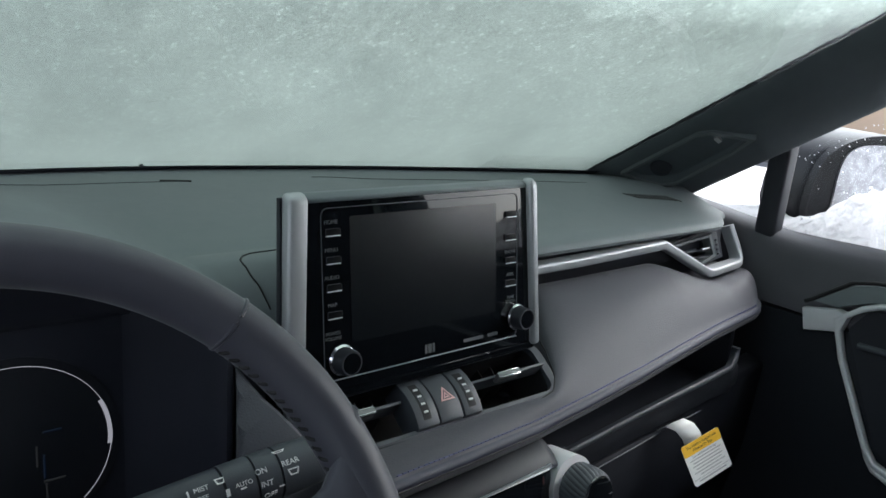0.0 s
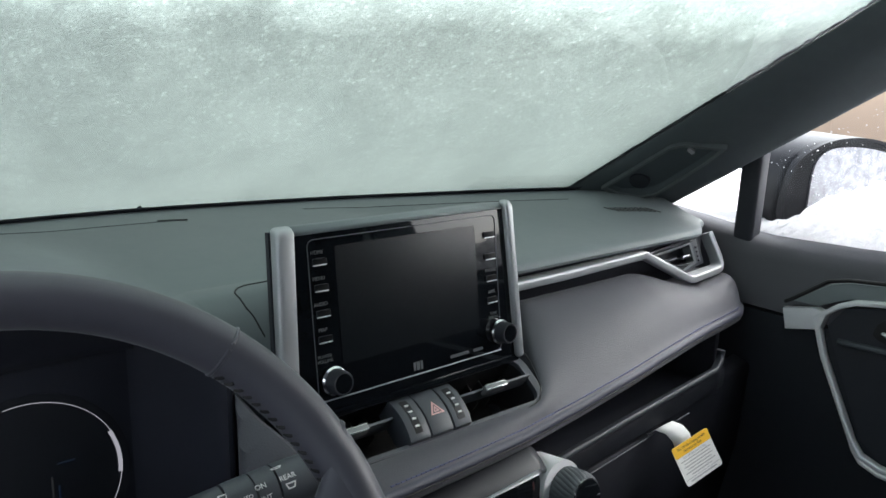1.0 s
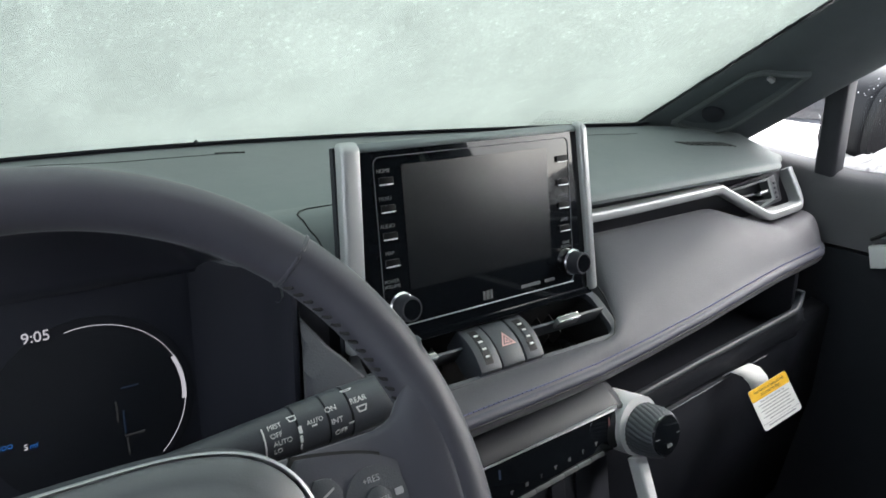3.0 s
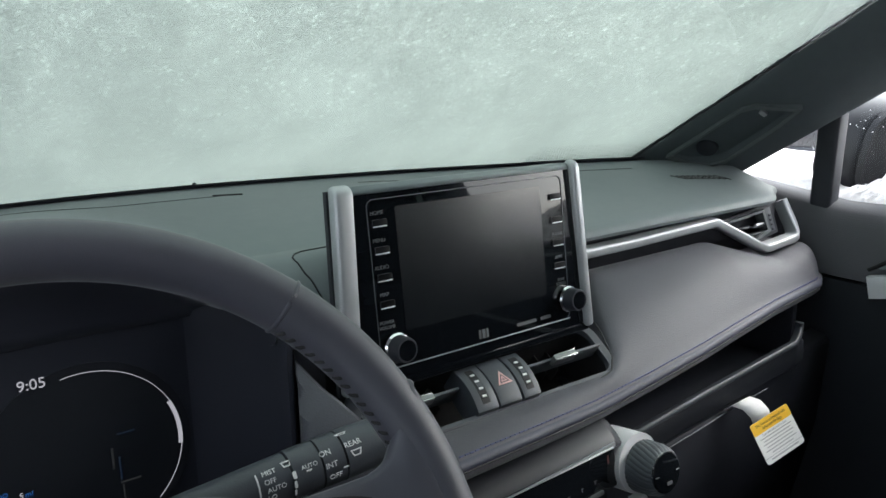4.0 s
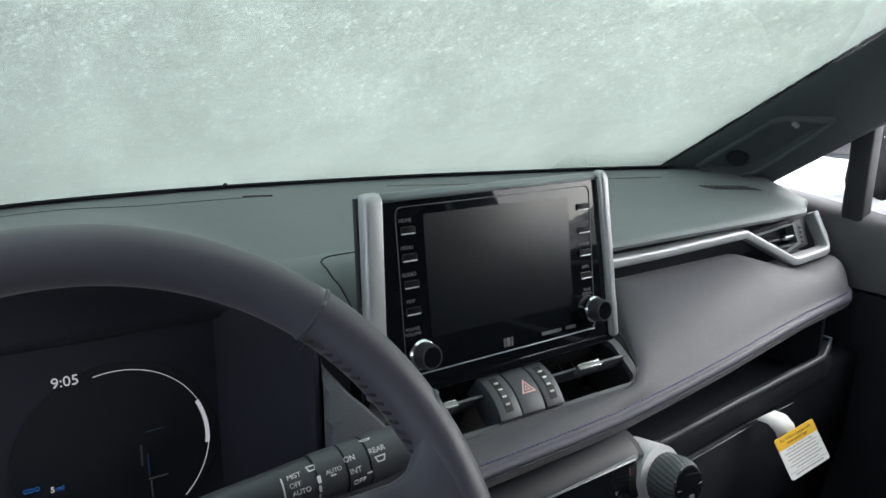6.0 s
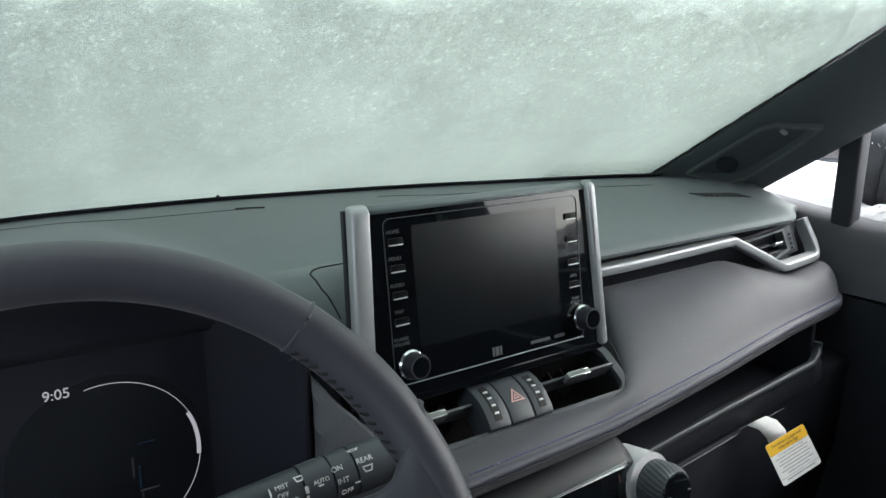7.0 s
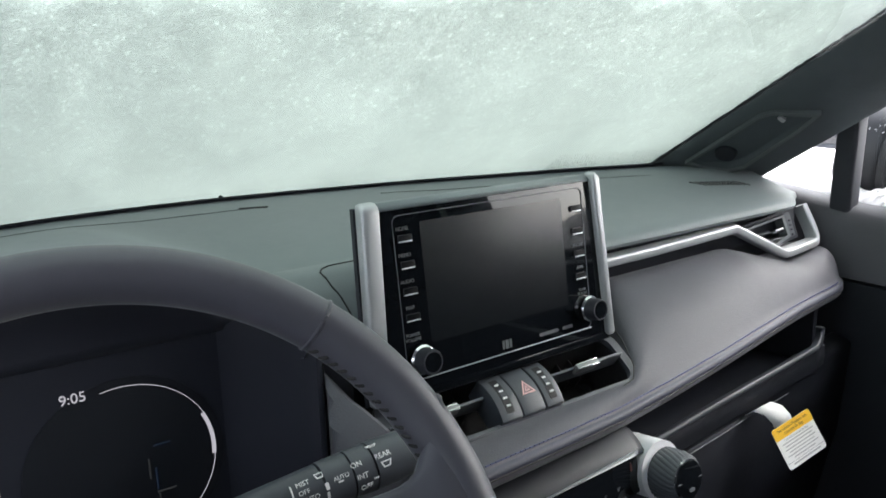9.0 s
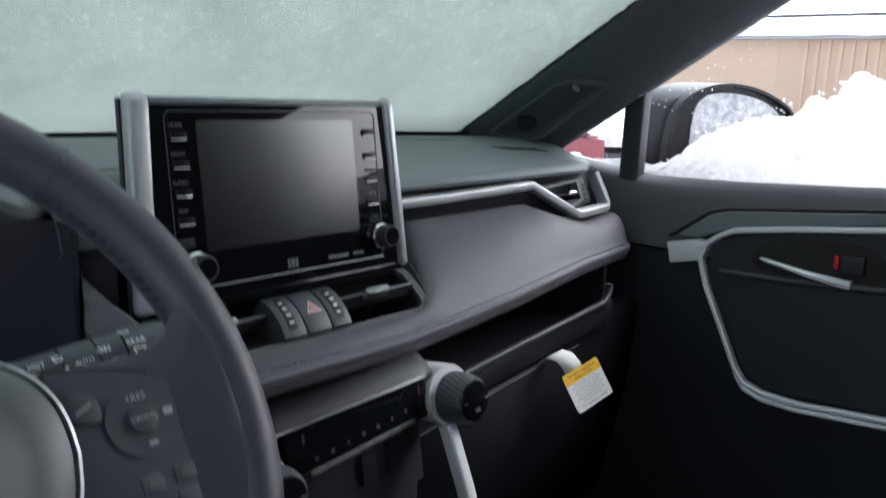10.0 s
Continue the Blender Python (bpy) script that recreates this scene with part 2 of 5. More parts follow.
def box(c, s, bevel=0.0, m=None, seg=2):
    bm = bmesh.new()
    bmesh.ops.create_cube(bm, size=1.0)
    bmesh.ops.scale(bm, vec=s, verts=bm.verts)
    if bevel:
        bmesh.ops.bevel(bm, geom=bm.edges[:], offset=bevel, segments=seg, affect="EDGES", profile=0.6)
    bmesh.ops.translate(bm, vec=c, verts=bm.verts)
    if m:
        bmesh.ops.transform(bm, matrix=m, verts=bm.verts)
    return bm


def rounded(w, h, r, n=5, cx=0.0, cy=0.0):
    pts = []
    for k, (sx, sy) in enumerate(((1, 1), (-1, 1), (-1, -1), (1, -1))):
        for i in range(n + 1):
            a = (k + i / n) * math.pi / 2
            pts.append((cx + sx * (w / 2 - r) + r * math.cos(a), cy + sy * (h / 2 - r) + r * math.sin(a)))
    return pts


def prism(pts, z0, z1, m=None, bevel=0.0, seg=2):
    """A flat outline, extruded from z0 to z1 of its own axes."""
    bm = bmesh.new()
    low = [bm.verts.new((x, y, z0)) for x, y in pts]
    top = [bm.verts.new((x, y, z1)) for x, y in pts]
    n = len(pts)
    bm.faces.new(low[::-1])
    face = bm.faces.new(top)
    for i in range(n):
        bm.faces.new((low[i], low[(i + 1) % n], top[(i + 1) % n], top[i]))
    if bevel:
        bmesh.ops.bevel(bm, geom=list(face.edges), offset=bevel, segments=seg, affect="EDGES", profile=0.6)
    if m:
        bmesh.ops.transform(bm, matrix=m, verts=bm.verts)
    return bm


def soften(pts, times=2):
    """A closed outline with its corners cut."""
    for _ in range(times):
        out = []
        for (x0, y0), (x1, y1) in zip(pts, pts[1:] + pts[:1]):
            out += [(0.75 * x0 + 0.25 * x1, 0.75 * y0 + 0.25 * y1), (0.25 * x0 + 0.75 * x1, 0.25 * y0 + 0.75 * y1)]
        pts = out
    return pts


def ring(outer, inner, z0, z1, m=None):
    """A frame between two outlines of as many points."""
    bm = bmesh.new()
    n = len(outer)
    rows = [[bm.verts.new((x, y, z)) for x, y in pts] for pts, z in ((outer, z0), (outer, z1), (inner, z1), (inner, z0))]
    for a in range(4):
        p, q = rows[a], rows[(a + 1) % 4]
        for i in range(n):
            bm.faces.new((p[i], p[(i + 1) % n], q[(i + 1) % n], q[i]))
    if m:
        bmesh.ops.transform(bm, matrix=m, verts=bm.verts)
    return bm


def sheet(rows, close_u=False, caps=False):
    """A skin through rows of points."""
    bm = bmesh.new()
    vs = [[bm.verts.new(p) for p in row] for row in rows]
    n = len(rows[0])
    for a, b in zip(vs, vs[1:]):
        for i in range(n if close_u else n - 1):
            bm.faces.new((a[i], a[(i + 1) % n], b[(i + 1) % n], b[i]))
    if caps:
        bm.faces.new(vs[0][::-1])
        bm.faces.new(vs[-1])
    return bm


def sweep(pts, profile, up, closed=False):
    """A profile carried along points; its second axis points along up."""
    pts = [Vector(p) for p in pts]
    rows, k = [], len(pts)
    for i, p in enumerate(pts):
        a = pts[(i - 1) % k] if closed or i else p
        b = pts[(i + 1) % k] if closed or i < k - 1 else p
        t = (b - a).normalized()
        side = t.cross(Vector(up)).normalized()
        above = side.cross(t).normalized()
        d1, d2 = (p - a), (b - p)
        stretch = 1.0
        if d1.length > 1e-6 and d2.length > 1e-6:
            stretch = min(1.8, 1 / max(0.5, math.cos(d1.angle(d2) / 2)))
        rows.append([p + side * x * stretch + above * y for x, y in profile])
    if closed:
        rows.append(rows[0])
    bm = sheet(rows, True, not closed)
    if closed:
        bmesh.ops.remove_doubles(bm, verts=bm.verts, dist=1e-6)
    return bm


def round_profile(rx, ry=None, n=10):
    return [(rx * math.cos(2 * math.pi * i / n), (ry or rx) * math.sin(2 * math.pi * i / n)) for i in range(n)]


def lathe(profile, m=None, n=40):
    """Radius and height, turned round the z axis."""
    rows = [[(r * math.cos(2 * math.pi * i / n), r * math.sin(2 * math.pi * i / n), z) for i in range(n)] for r, z in profile]
    bm = sheet(rows, True, True)
    if m:
        bmesh.ops.transform(bm, matrix=m, verts=bm.verts)
    return bm


def arc_band(r0, r1, a0, a1, z0, z1, m, n=40):
    outer = [(r1 * math.cos(radians(a0 + (a1 - a0) * i / n)), r1 * math.sin(radians(a0 + (a1 - a0) * i / n))) for i in range(n + 1)]
    inner = [(r0 * math.cos(radians(a0 + (a1 - a0) * i / n)), r0 * math.sin(radians(a0 + (a1 - a0) * i / n))) for i in range(n + 1)]
    rows = [[(*o, z0), (*o, z1), (*i, z1), (*i, z0)] for o, i in zip(outer, inner)]
    bm = sheet(rows, True, True)
    bmesh.ops.transform(bm, matrix=m, verts=bm.verts)
    return bm


def lettering(name, words, size, m, material, parent, depth=0.0003, align="CENTER"):
    """Printed words, as a thin mesh that faces along m's z axis."""
    c = bpy.data.curves.new(name, "FONT")
    c.body, c.size, c.extrude, c.align_x, c.align_y = words, size, depth, align, "CENTER"
    tmp = bpy.data.objects.new("tmp", c)
    me = bpy.data.meshes.new_from_object(tmp)
    bpy.data.objects.remove(tmp)
    bm = bmesh.new()
    bm.from_mesh(me)
    bpy.data.meshes.remove(me)
    bmesh.ops.transform(bm, matrix=m, verts=bm.verts)
    return part(name, bm, material, parent)


# ---- the car's shell ----
WS_X = (-0.8, -0.6, -0.37, -0.24, -0.08, 0.09, 0.2, 0.475, 0.565, 0.66, 0.74)
WS_Y = (0.84, 0.99, 1.072, 1.08, 1.07, 1.036, 1.012, 0.926, 0.89, 0.845, 0.79)


def ws_base(x):
    return (curve_at(x - 0.05, WS_X, WS_Y) + curve_at(x, WS_X, WS_Y) + curve_at(x + 0.05, WS_X, WS_Y)) / 3


def ws_point(x, s, off=0.0):
    """A point of the windscreen, s metres back from its foot, off metres outside it."""
    y, z = ws_base(x) - s, 1.132 + 0.627 * s
    return Vector((x * (1 - 0.06 * s), y + 0.53 * off, z + 0.85 * off))


def windscreen():
    xs = [-0.6 + 1.198 * i / 48 for i in range(49)]
    ss = [-0.03 + 0.83 * j / 24 for j in range(25)]
    structure("windshield", sheet([[ws_point(x, s) for x in xs] for s in ss]), GLASS,
              "clear curved windscreen glass, covered by snow outside", "windshield", facing=(0, -0.5, -0.8)).visible_shadow = False
    rows = [[ws_point(x, s, 0.012 + 0.004 * noise.noise(Vector((x * 7, s * 7, 1))) + 0.0006 * noise.noise(Vector((x * 40, s * 40, 3)))) for x in
             [-0.8 + 1.46 * i / 160 for i in range(161)]] for s in [-0.045 + 0.85 * j / 100 for j in range(101)]]
    tagged(part("snow_layer", sheet(rows), ICE), "thin layer of wet grainy snow lying on the windscreen", "snow", kind="stuff")
    # black ceramic border along the foot
    band = [[ws_point(x, s, -0.003) for x in xs] for s in (-0.03, -0.01, 0.009)]
    structure("windshield_border", sheet(band), DARK, "black ceramic border along the foot of the windscreen", "border", thick=0.001)


def border_dots():
    """A halftone of black dots where the border fades out at the corner."""
    bm = bmesh.new()
    for i in range(66):
        for j in range(11):
            x = 0.4 + 0.0042 * i + 0.002 * (j % 2)
            s = 0.006 + 0.0042 * j
            r = 0.0017 - 0.00009 * j
            c = ws_point(x, s, -0.001)
            u, v = (ws_point(x + 0.001, s, -0.001) - c).normalized() * r, (ws_point(x, s + 0.001, -0.001) - c).normalized() * r
            bm.faces.new([bm.verts.new(c + u * math.cos(a) + v * math.sin(a)) for a in [k * math.pi / 3 for k in range(6)]])
    tagged(part("border_dots", bm, DARK), "halftone of small black dots printed on the windscreen", "dots", kind="stuff")


border_dots()
tagged(part("light_sensor", lathe([(0.0, -0.004), (0.003, -0.004), (0.003, -0.0005), (0.0015, 0.0005), (0.0, 0.0007)], Matrix.Translation((-0.09, ws_base(-0.09) - 0.004, 1.136))), DARK), "small black light sensor dome on the dashboard", "sensor")


def shell():
    structure("floor", box((0, -0.5, 0.33), (1.6, 3.4, 0.06), 0.01), CARPET, "black carpeted car floor", "floor")
    structure("wall_front", box((0, 1.16, 0.72), (1.6, 0.05, 0.8), 0.01), CARPET, "black lined firewall below the windscreen", "wall")
    roof = sheet([[(x, y, 1.63 - 0.06 * (x / 0.7) ** 4 - 0.02 * (y + 0.8) ** 2) for x in [-0.72 + 1.44 * i / 16 for i in range(17)]] for y in
                  [0.27, 0.1, -0.3, -0.8, -1.4, -2.0]])
    structure("ceiling", roof, LINER, "black cloth headliner", "ceiling", thick=0.03)
    structure("wall_back", box((0, -2.1, 0.75), (1.6, 0.05, 0.8), 0.01), CARPET, "dark lined wall behind the cabin", "wall")
    structure("wall_left", box((-0.79, -0.5, 0.7), (0.06, 3.2, 0.72), 0.01), PLASTIC, "dark lining of the driver's side below the window", "wall")
    # Unseen pillars; the front pair stands forward and wide to darken the display's reflection.
    for y, w in ((-0.32, 0.25), (-1.75, 0.12)):
        for sx in (-1, 1):
            structure("pillar", sweep([(sx * 0.77, y, 1.05), (sx * 0.72, y - 0.02, 1.35), (sx * 0.66, y - 0.05, 1.6)],
                                      rounded_bar(0.03, w), (sx, 0, 0)), CLOTH, "dark cloth-covered door pillar, out of view", "pillar")
    for sx in (-1, 1):
        rail = [(sx * 0.66, 0.3, 1.5), (sx * 0.665, 0.05, 1.58), (sx * 0.66, -0.8, 1.6), (sx * 0.66, -2.1, 1.54)]
        structure("roof_rail", sweep(rail, rounded_bar(0.08, 0.08), (0, 0, 1)), CLOTH, "dark cloth-covered roof rail above the doors", "rail")
    structure("wall_right_rear", box((0.79, -1.35, 0.7), (0.06, 1.5, 0.76), 0.01), PLASTIC, "dark lining of the rear side below the window", "wall")


def snowed_window(name, corners, label):
    tagged(part(name, sheet([corners[:2], corners[2:]]), ICE, thick=0.004), label, "snow", kind="stuff")


# Unseen snow, added over the rear side glass to hold back light.
snowed_window("snow_on_window", [(-0.78, -0.6, 1.05), (-0.78, -2.1, 1.05), (-0.7, -0.6, 1.6), (-0.7, -2.1, 1.6)], "snow covering the rear side window, unseen")
snowed_window("snow_on_window", [(0.78, -0.5, 1.05), (0.78, -2.1, 1.05), (0.7, -0.5, 1.6), (0.7, -2.1, 1.6)], "snow covering the rear side window, unseen")
# Unseen driver's window, left clear to brighten the steering wheel.
structure("window_2", sheet([[(-0.775, 0.85, 1.06), (-0.775, -0.5, 1.08)], [(-0.75, 0.45, 1.3), (-0.75, -0.5, 1.3)], [(-0.70, 0.1, 1.5), (-0.70, -0.5, 1.55)]]), GLASS,
          "clear driver's side window glass, unseen", "window", facing=(1, 0, 0)).visible_shadow = False
# Unseen rear panes, tinted to darken light and reflections from behind.
for rim_pts in ([(0.755, -0.58, 1.07), (0.755, -1.7, 1.09), (0.685, -0.6, 1.57), (0.685, -1.7, 1.55)], [(-0.755, -0.58, 1.07), (-0.755, -1.7, 1.09), (-0.685, -0.6, 1.57), (-0.685, -1.7, 1.55)],
                [(-0.7, -2.07, 1.07), (0.7, -2.07, 1.07), (-0.65, -1.98, 1.57), (0.65, -1.98, 1.57)]):
    structure("rear_pane", sheet([rim_pts[:2], rim_pts[2:]]), TINTED, "dark tinted rear window glass, unseen", "window", thick=0.004)
# Added out of view as well, to dim the light from behind.
snowed_window("snow_on_window", [(-0.78, -2.1, 1.05), (0.78, -2.1, 1.05), (-0.7, -2.0, 1.6), (0.7, -2.0, 1.6)], "snow covering the rear window, unseen")


def rounded_bar(w, h, r=None, n=3):
    return rounded(w, h, r or min(w, h) * 0.3, n)


def a_pillar(sx, name):
    """A cloth-covered windscreen pillar; the passenger's carries a tweeter pod."""
    rows = []
    for k in range(15):
        t = -0.07 + 0.56 * k / 14
        g, w = Vector((0.6 - 0.02 * t, 0.882 - 1.6 * t, 1.133 + t)), Vector((0.722 - 0.03 * t, 0.773 - 1.57 * t, 1.103 + t))
        inward = Vector((-0.55, -0.5, -0.2))
        row = [g, g.lerp(w, 0.06) + inward * 0.006, g.lerp(w, 0.35) + inward * 0.014, g.lerp(w, 0.7) + inward * 0.014, g.lerp(w, 0.94) + inward * 0.007, w,
               w + Vector((0.04, 0.01, 0.005)), g.lerp(w, 0.4) + Vector((0.1, 0.03, 0.03)), g + Vector((0.05, 0.03, 0.025))]
        rows.append([(sx * v.x, v.y, v.z) for v in row])
    return structure(name, sheet(rows, True, True), CLOTH, "dark cloth-covered sloping windscreen pillar", "pillar", 30)


def ragged_edge():
    """Black edge of the glass along the pillar, uneven where snow clings to it."""
    rows = []
    for i in range(520):
        t = -0.02 + 0.42 * i / 519
        w = 0.005 + 0.0035 * noise.noise(Vector((t * 60, 0, 5))) + (0.0045 * noise.noise(Vector((t * 190, 3, 5))) + 0.002 * noise.noise(Vector((t * 420, 7, 5)))) * ease(0.06, 0.16, t)
        g = Vector((0.602 - 0.02 * t, 0.884 - 1.6 * t, 1.134 + t))
        rows.append([g, g + Vector((-w, 0.15 * w, 0.25 * w)), g + Vector((-w + 0.001, 0.002, 0.002)), g + Vector((0.002, 0.003, 0.003))])
    structure("windshield_seal", sheet(rows, True, True), DARK, "black uneven edge of the windscreen along the pillar", "seal")


ragged_edge()
windscreen()
shell()
a_pillar(1, "a_pillar_right")
a_pillar(-1, "a_pillar_left")


# ---- dashboard ----
def brow(x):
    """Height and place of the rear edge of the dash's top."""
    right = ease(0.1, 0.2, x)
    y = 0.605 + (0.636 - 0.605) * right - 0.035 * ease(-0.19, -0.24, x) + 0.05 * ease(0.6, 0.7, x)
    z = 1.132 - 0.03 * right + 0.052 * ease(-0.2, -0.33, x) - 0.05 * ease(-0.52, -0.66, x) - 0.004 * ease(0.6, 0.7, x)
    return y, z


def top_pad():
    rows = []
    for i in range(75):
        x = -0.76 + 1.455 * i / 74
        yb, zb = brow(x)
        yw = ws_base(x)
        row = [(x, yw + 0.05, 1.10), (x, yw + 0.012, 1.127)]
        for j in range(15):
            s = j / 14
            e = s * s * (3 - 2 * s)
            row.append((x, yw + (yb - yw) * s, 1.128 + (zb - 1.128) * e + 0.006 * math.sin(math.pi * s)))
        yb += 0.014 * ease(-0.262, -0.24, x) * ease(-0.1, -0.125, x)
        row += [(x, yb - 0.004, zb - 0.003), (x, yb - 0.006, zb - 0.008), (x, yb - 0.003, zb - 0.013), (x, yb + 0.05, zb - 0.016)]
        rows.append(row)
    return sheet(rows)


def stitch_edge(x):
    """The lower pad's stitched rear edge: its y and z."""
    return 0.47 + 0.165 * x + 0.012 * ease(0.63, 0.684, x) ** 2, curve_at(x, (-0.3, -0.097, 0.002, 0.09, 0.19, 0.307, 0.404, 0.507, 0.665), (1.008, 0.9935, 0.985, 0.9785, 0.977, 0.9775, 0.9805, 0.983, 0.9805))


def pad_row(x, n=12):
    y, z = stitch_edge(x)
    b = ease(0.125, 0.235, x)
    drop = curve_at(x, (0.46, 0.59, 0.66, 0.7), (0.0, 0.048, 0.044, 0.036))
    ty, tz = 0.505 + (0.66 - 0.505) * b - 0.3 * drop, 0.99 + (1.058 - 0.99) * b - drop
    row = [(x, ty + 0.004 + 0.046 * b, tz - 0.002 - 0.03 * (1 - b) - 0.018 * b * (1 - ease(0.44, 0.54, x))), (x, ty + 0.001 + 0.007 * b, tz + 0.001 - 0.004 * (1 - b) - 0.018 * b * (1 - ease(0.44, 0.54, x)))]
    for j in range(n + 1):
        s = j / n
        bulge = math.sin(math.pi * s) * (0.004 + 0.012 * b)
        sink = 0.018 * b * max(0.0, 1 - s / 0.2) ** 2 * (1 - ease(0.44, 0.54, x))
        row.append((x, ty + (y - ty) * s - 0.5 * bulge, tz + (z - tz) * s + bulge - sink))
    row += [(x, y - 0.005, z - 0.003), (x, y - 0.0075, z - 0.009), (x, y - 0.0065, z - 0.016), (x, y - 0.001, z - 0.022), (x, y + 0.02, z - 0.029), (x, y + 0.1, z - 0.033)]
    return row


def lower_pad():
    xs = [-0.148 + 0.288 * i / 20 for i in range(20)] + [0.14 + 0.1 * i / 14 for i in range(14)] + [0.24 + 0.446 * i / 30 for i in range(31)]
    return sheet([pad_row(x) for x in xs], False, False)


dash = thing("dashboard", (0, 0.8, 0.9), "dark grey soft-touch dashboard with blue stitching below the windscreen", "dashboard")
part("top_pad", top_pad(), PAD, dash, "smooth dark grey soft-touch top")
hide = part("lower_pad", lower_pad(), HIDE, dash, "dark hide-covered pad with a stitched edge")


def stitches(off, size, gap=0.0062):
    bms, x = [], -0.1
    while x < 0.655:
        y, z = stitch_edge(x)
        y2, z2 = stitch_edge(x + gap * 0.7)
        r = pad_row(x)[-7 - off]
        q = pad_row(x + gap * 0.7)[-7 - off]
        bms.append(sweep([Vector(r) + Vector((0, -0.0005, 0.0006)), Vector(q) + Vector((0, -0.0005, 0.0006))], round_profile(size, size, 5), (0, 0, 1)))
        x += gap
    return join(*bms)


part("stitching", stitches(0, 0.0008), BLUE, hide, "row of dark blue thread stitches")


def piping(points):
    xs = [-0.13 + 0.8 * i / 80 for i in range(81)]
    return sheet([[(x, stitch_edge(x)[0] + dy, stitch_edge(x)[1] + dz) for dy, dz in points] for x in xs], True, True)


part("piping", piping([(-0.0035, -0.0012), (-0.006, -0.0022), (-0.0082, -0.0045), (-0.0089, -0.0075), (-0.0084, -0.0086), (-0.005, -0.006)]), PIPE, hide, "blue-grey piped edge")
part("piping_seam", piping([(-0.0088, -0.0086), (-0.0094, -0.0092), (-0.0088, -0.0102), (-0.006, -0.0096)]), SEAM, hide, "dark seam under the piping")


def driver_face():
    """The dash's rear face between the instruments and the display."""
    prof = [(0.67, 1.13), (0.64, 1.1345), (0.618, 1.1355), (0.602, 1.1335), (0.587, 1.121), (0.574, 1.098), (0.57, 1.082), (0.575, 1.076), (0.6, 1.07)]
    rows = []
    for i in range(17):
        x = -0.2 + 0.088 * i / 16
        yb, zb = brow(x)
        rows.append([(x, y + (yb - 0.605) * ease(0.98, 1.1, z), z + (zb - 1.132) * ease(0.98, 1.12, z)) for y, z in prof])
    return sheet(rows)


part("driver_face", driver_face(), PAD, dash, "grey face beside the display")
# A plain black box closes the gap beside the instruments.
part("gap_box", box((-0.155, 0.612, 1.02), (0.09, 0.03, 0.13), 0.003), DARK, dash, "black box in the gap beside the instruments")
part("corner_pad", box((-0.1705, 0.595, 1.035), (0.042, 0.04, 0.12), 0.011), HIDE, dash, "grained grey corner under the dash face")


def bolster():
    """The grained corner that sweeps from the instruments towards the steering column."""
    edge = [(-0.189, 0.575, 1.068), (-0.187, 0.56, 1.063), (-0.1775, 0.535, 1.046), (-0.171, 0.52, 1.039), (-0.157, 0.5, 1.021), (-0.146, 0.486, 1.003), (-0.142, 0.478, 0.97)]
    rows = []
    for i in range(25):
        x, y, z = (curve_at(i / 4, range(7), [p[a] for p in edge]) for a in range(3))
        edge_x = -0.19 - 0.43 * (0.56 - y)
        rows.append([(max(px, edge_x + 0.0004 * k), py, pz) for k, (px, py, pz) in enumerate([(x + 0.012, y + 0.012, z - 0.06), (x + 0.004, y + 0.004, z - 0.006), (x + 0.0015, y + 0.001, z - 0.001), (x - 0.002, y - 0.001, z), (x - 0.01, y - 0.003, z - 0.004), (x - 0.024, y - 0.005, z - 0.014), (x - 0.045, y - 0.007, z - 0.034), (x - 0.06, y - 0.008, z - 0.09)][::-1])])
    return sheet(rows)


part("bolster", bolster(), HIDE, dash, "grained dark grey corner beside the steering column")


def hood_cheek():
    """The dash's top rolls over towards the instruments here."""
    rows = []
    for i in range(12):
        x = -0.25 + 0.0505 * i / 11
        yb, zb = brow(x)
        rows.append([(x, y + yb - 0.605, z + zb - 1.132) for y, z in ((0.67, 1.13), (0.64, 1.1345), (0.618, 1.1355), (0.602, 1.1335), (0.592, 1.126), (0.589, 1.116), (0.594, 1.107), (0.625, 1.1))])
    return sheet(rows)


part("hood_cheek", hood_cheek(), PAD, dash, "grey rolled edge of the instrument hood")
FACE_Y, FACE_Z = (0.574, 0.587, 0.602, 0.618, 0.64), (1.098, 1.121, 1.1335, 1.1355, 1.1345)
seam_way = [(-0.11, 0.632), (-0.143, 0.63), (-0.153, 0.624), (-0.16, 0.614), (-0.1615, 0.604), (-0.159, 0.592), (-0.15, 0.576)]
seam_pts = [(curve_at(k / 5, range(7), [q[0] for q in seam_way]), curve_at(k / 5, range(7), [q[1] for q in seam_way])) for k in range(31)]
part("face_seam", sweep([(x, y, curve_at(y, FACE_Y, FACE_Z) + 0.0003) for x, y in seam_pts], round_profile(0.0008, 0.0008, 6), (0, -0.7, 0.7)), SEAM, dash, "fine panel seam")


def pad_z(x, y):
    """Height of the dash's top at x and y."""
    yb, zb = brow(x)
    yw = ws_base(x)
    s = min(1.0, max(0.0, (yw - y) / (yw - yb)))
    e = s * s * (3 - 2 * s)
    return 1.128 + (zb - 1.128) * e + 0.006 * math.sin(math.pi * s)


def pad_line(pts, r, material, name, label):
    part(name, sweep([(x, y, pad_z(x, y) + 0.0004) for x, y in pts], round_profile(r, r * 0.6, 6), (0, 0, 1)), material, dash, label)


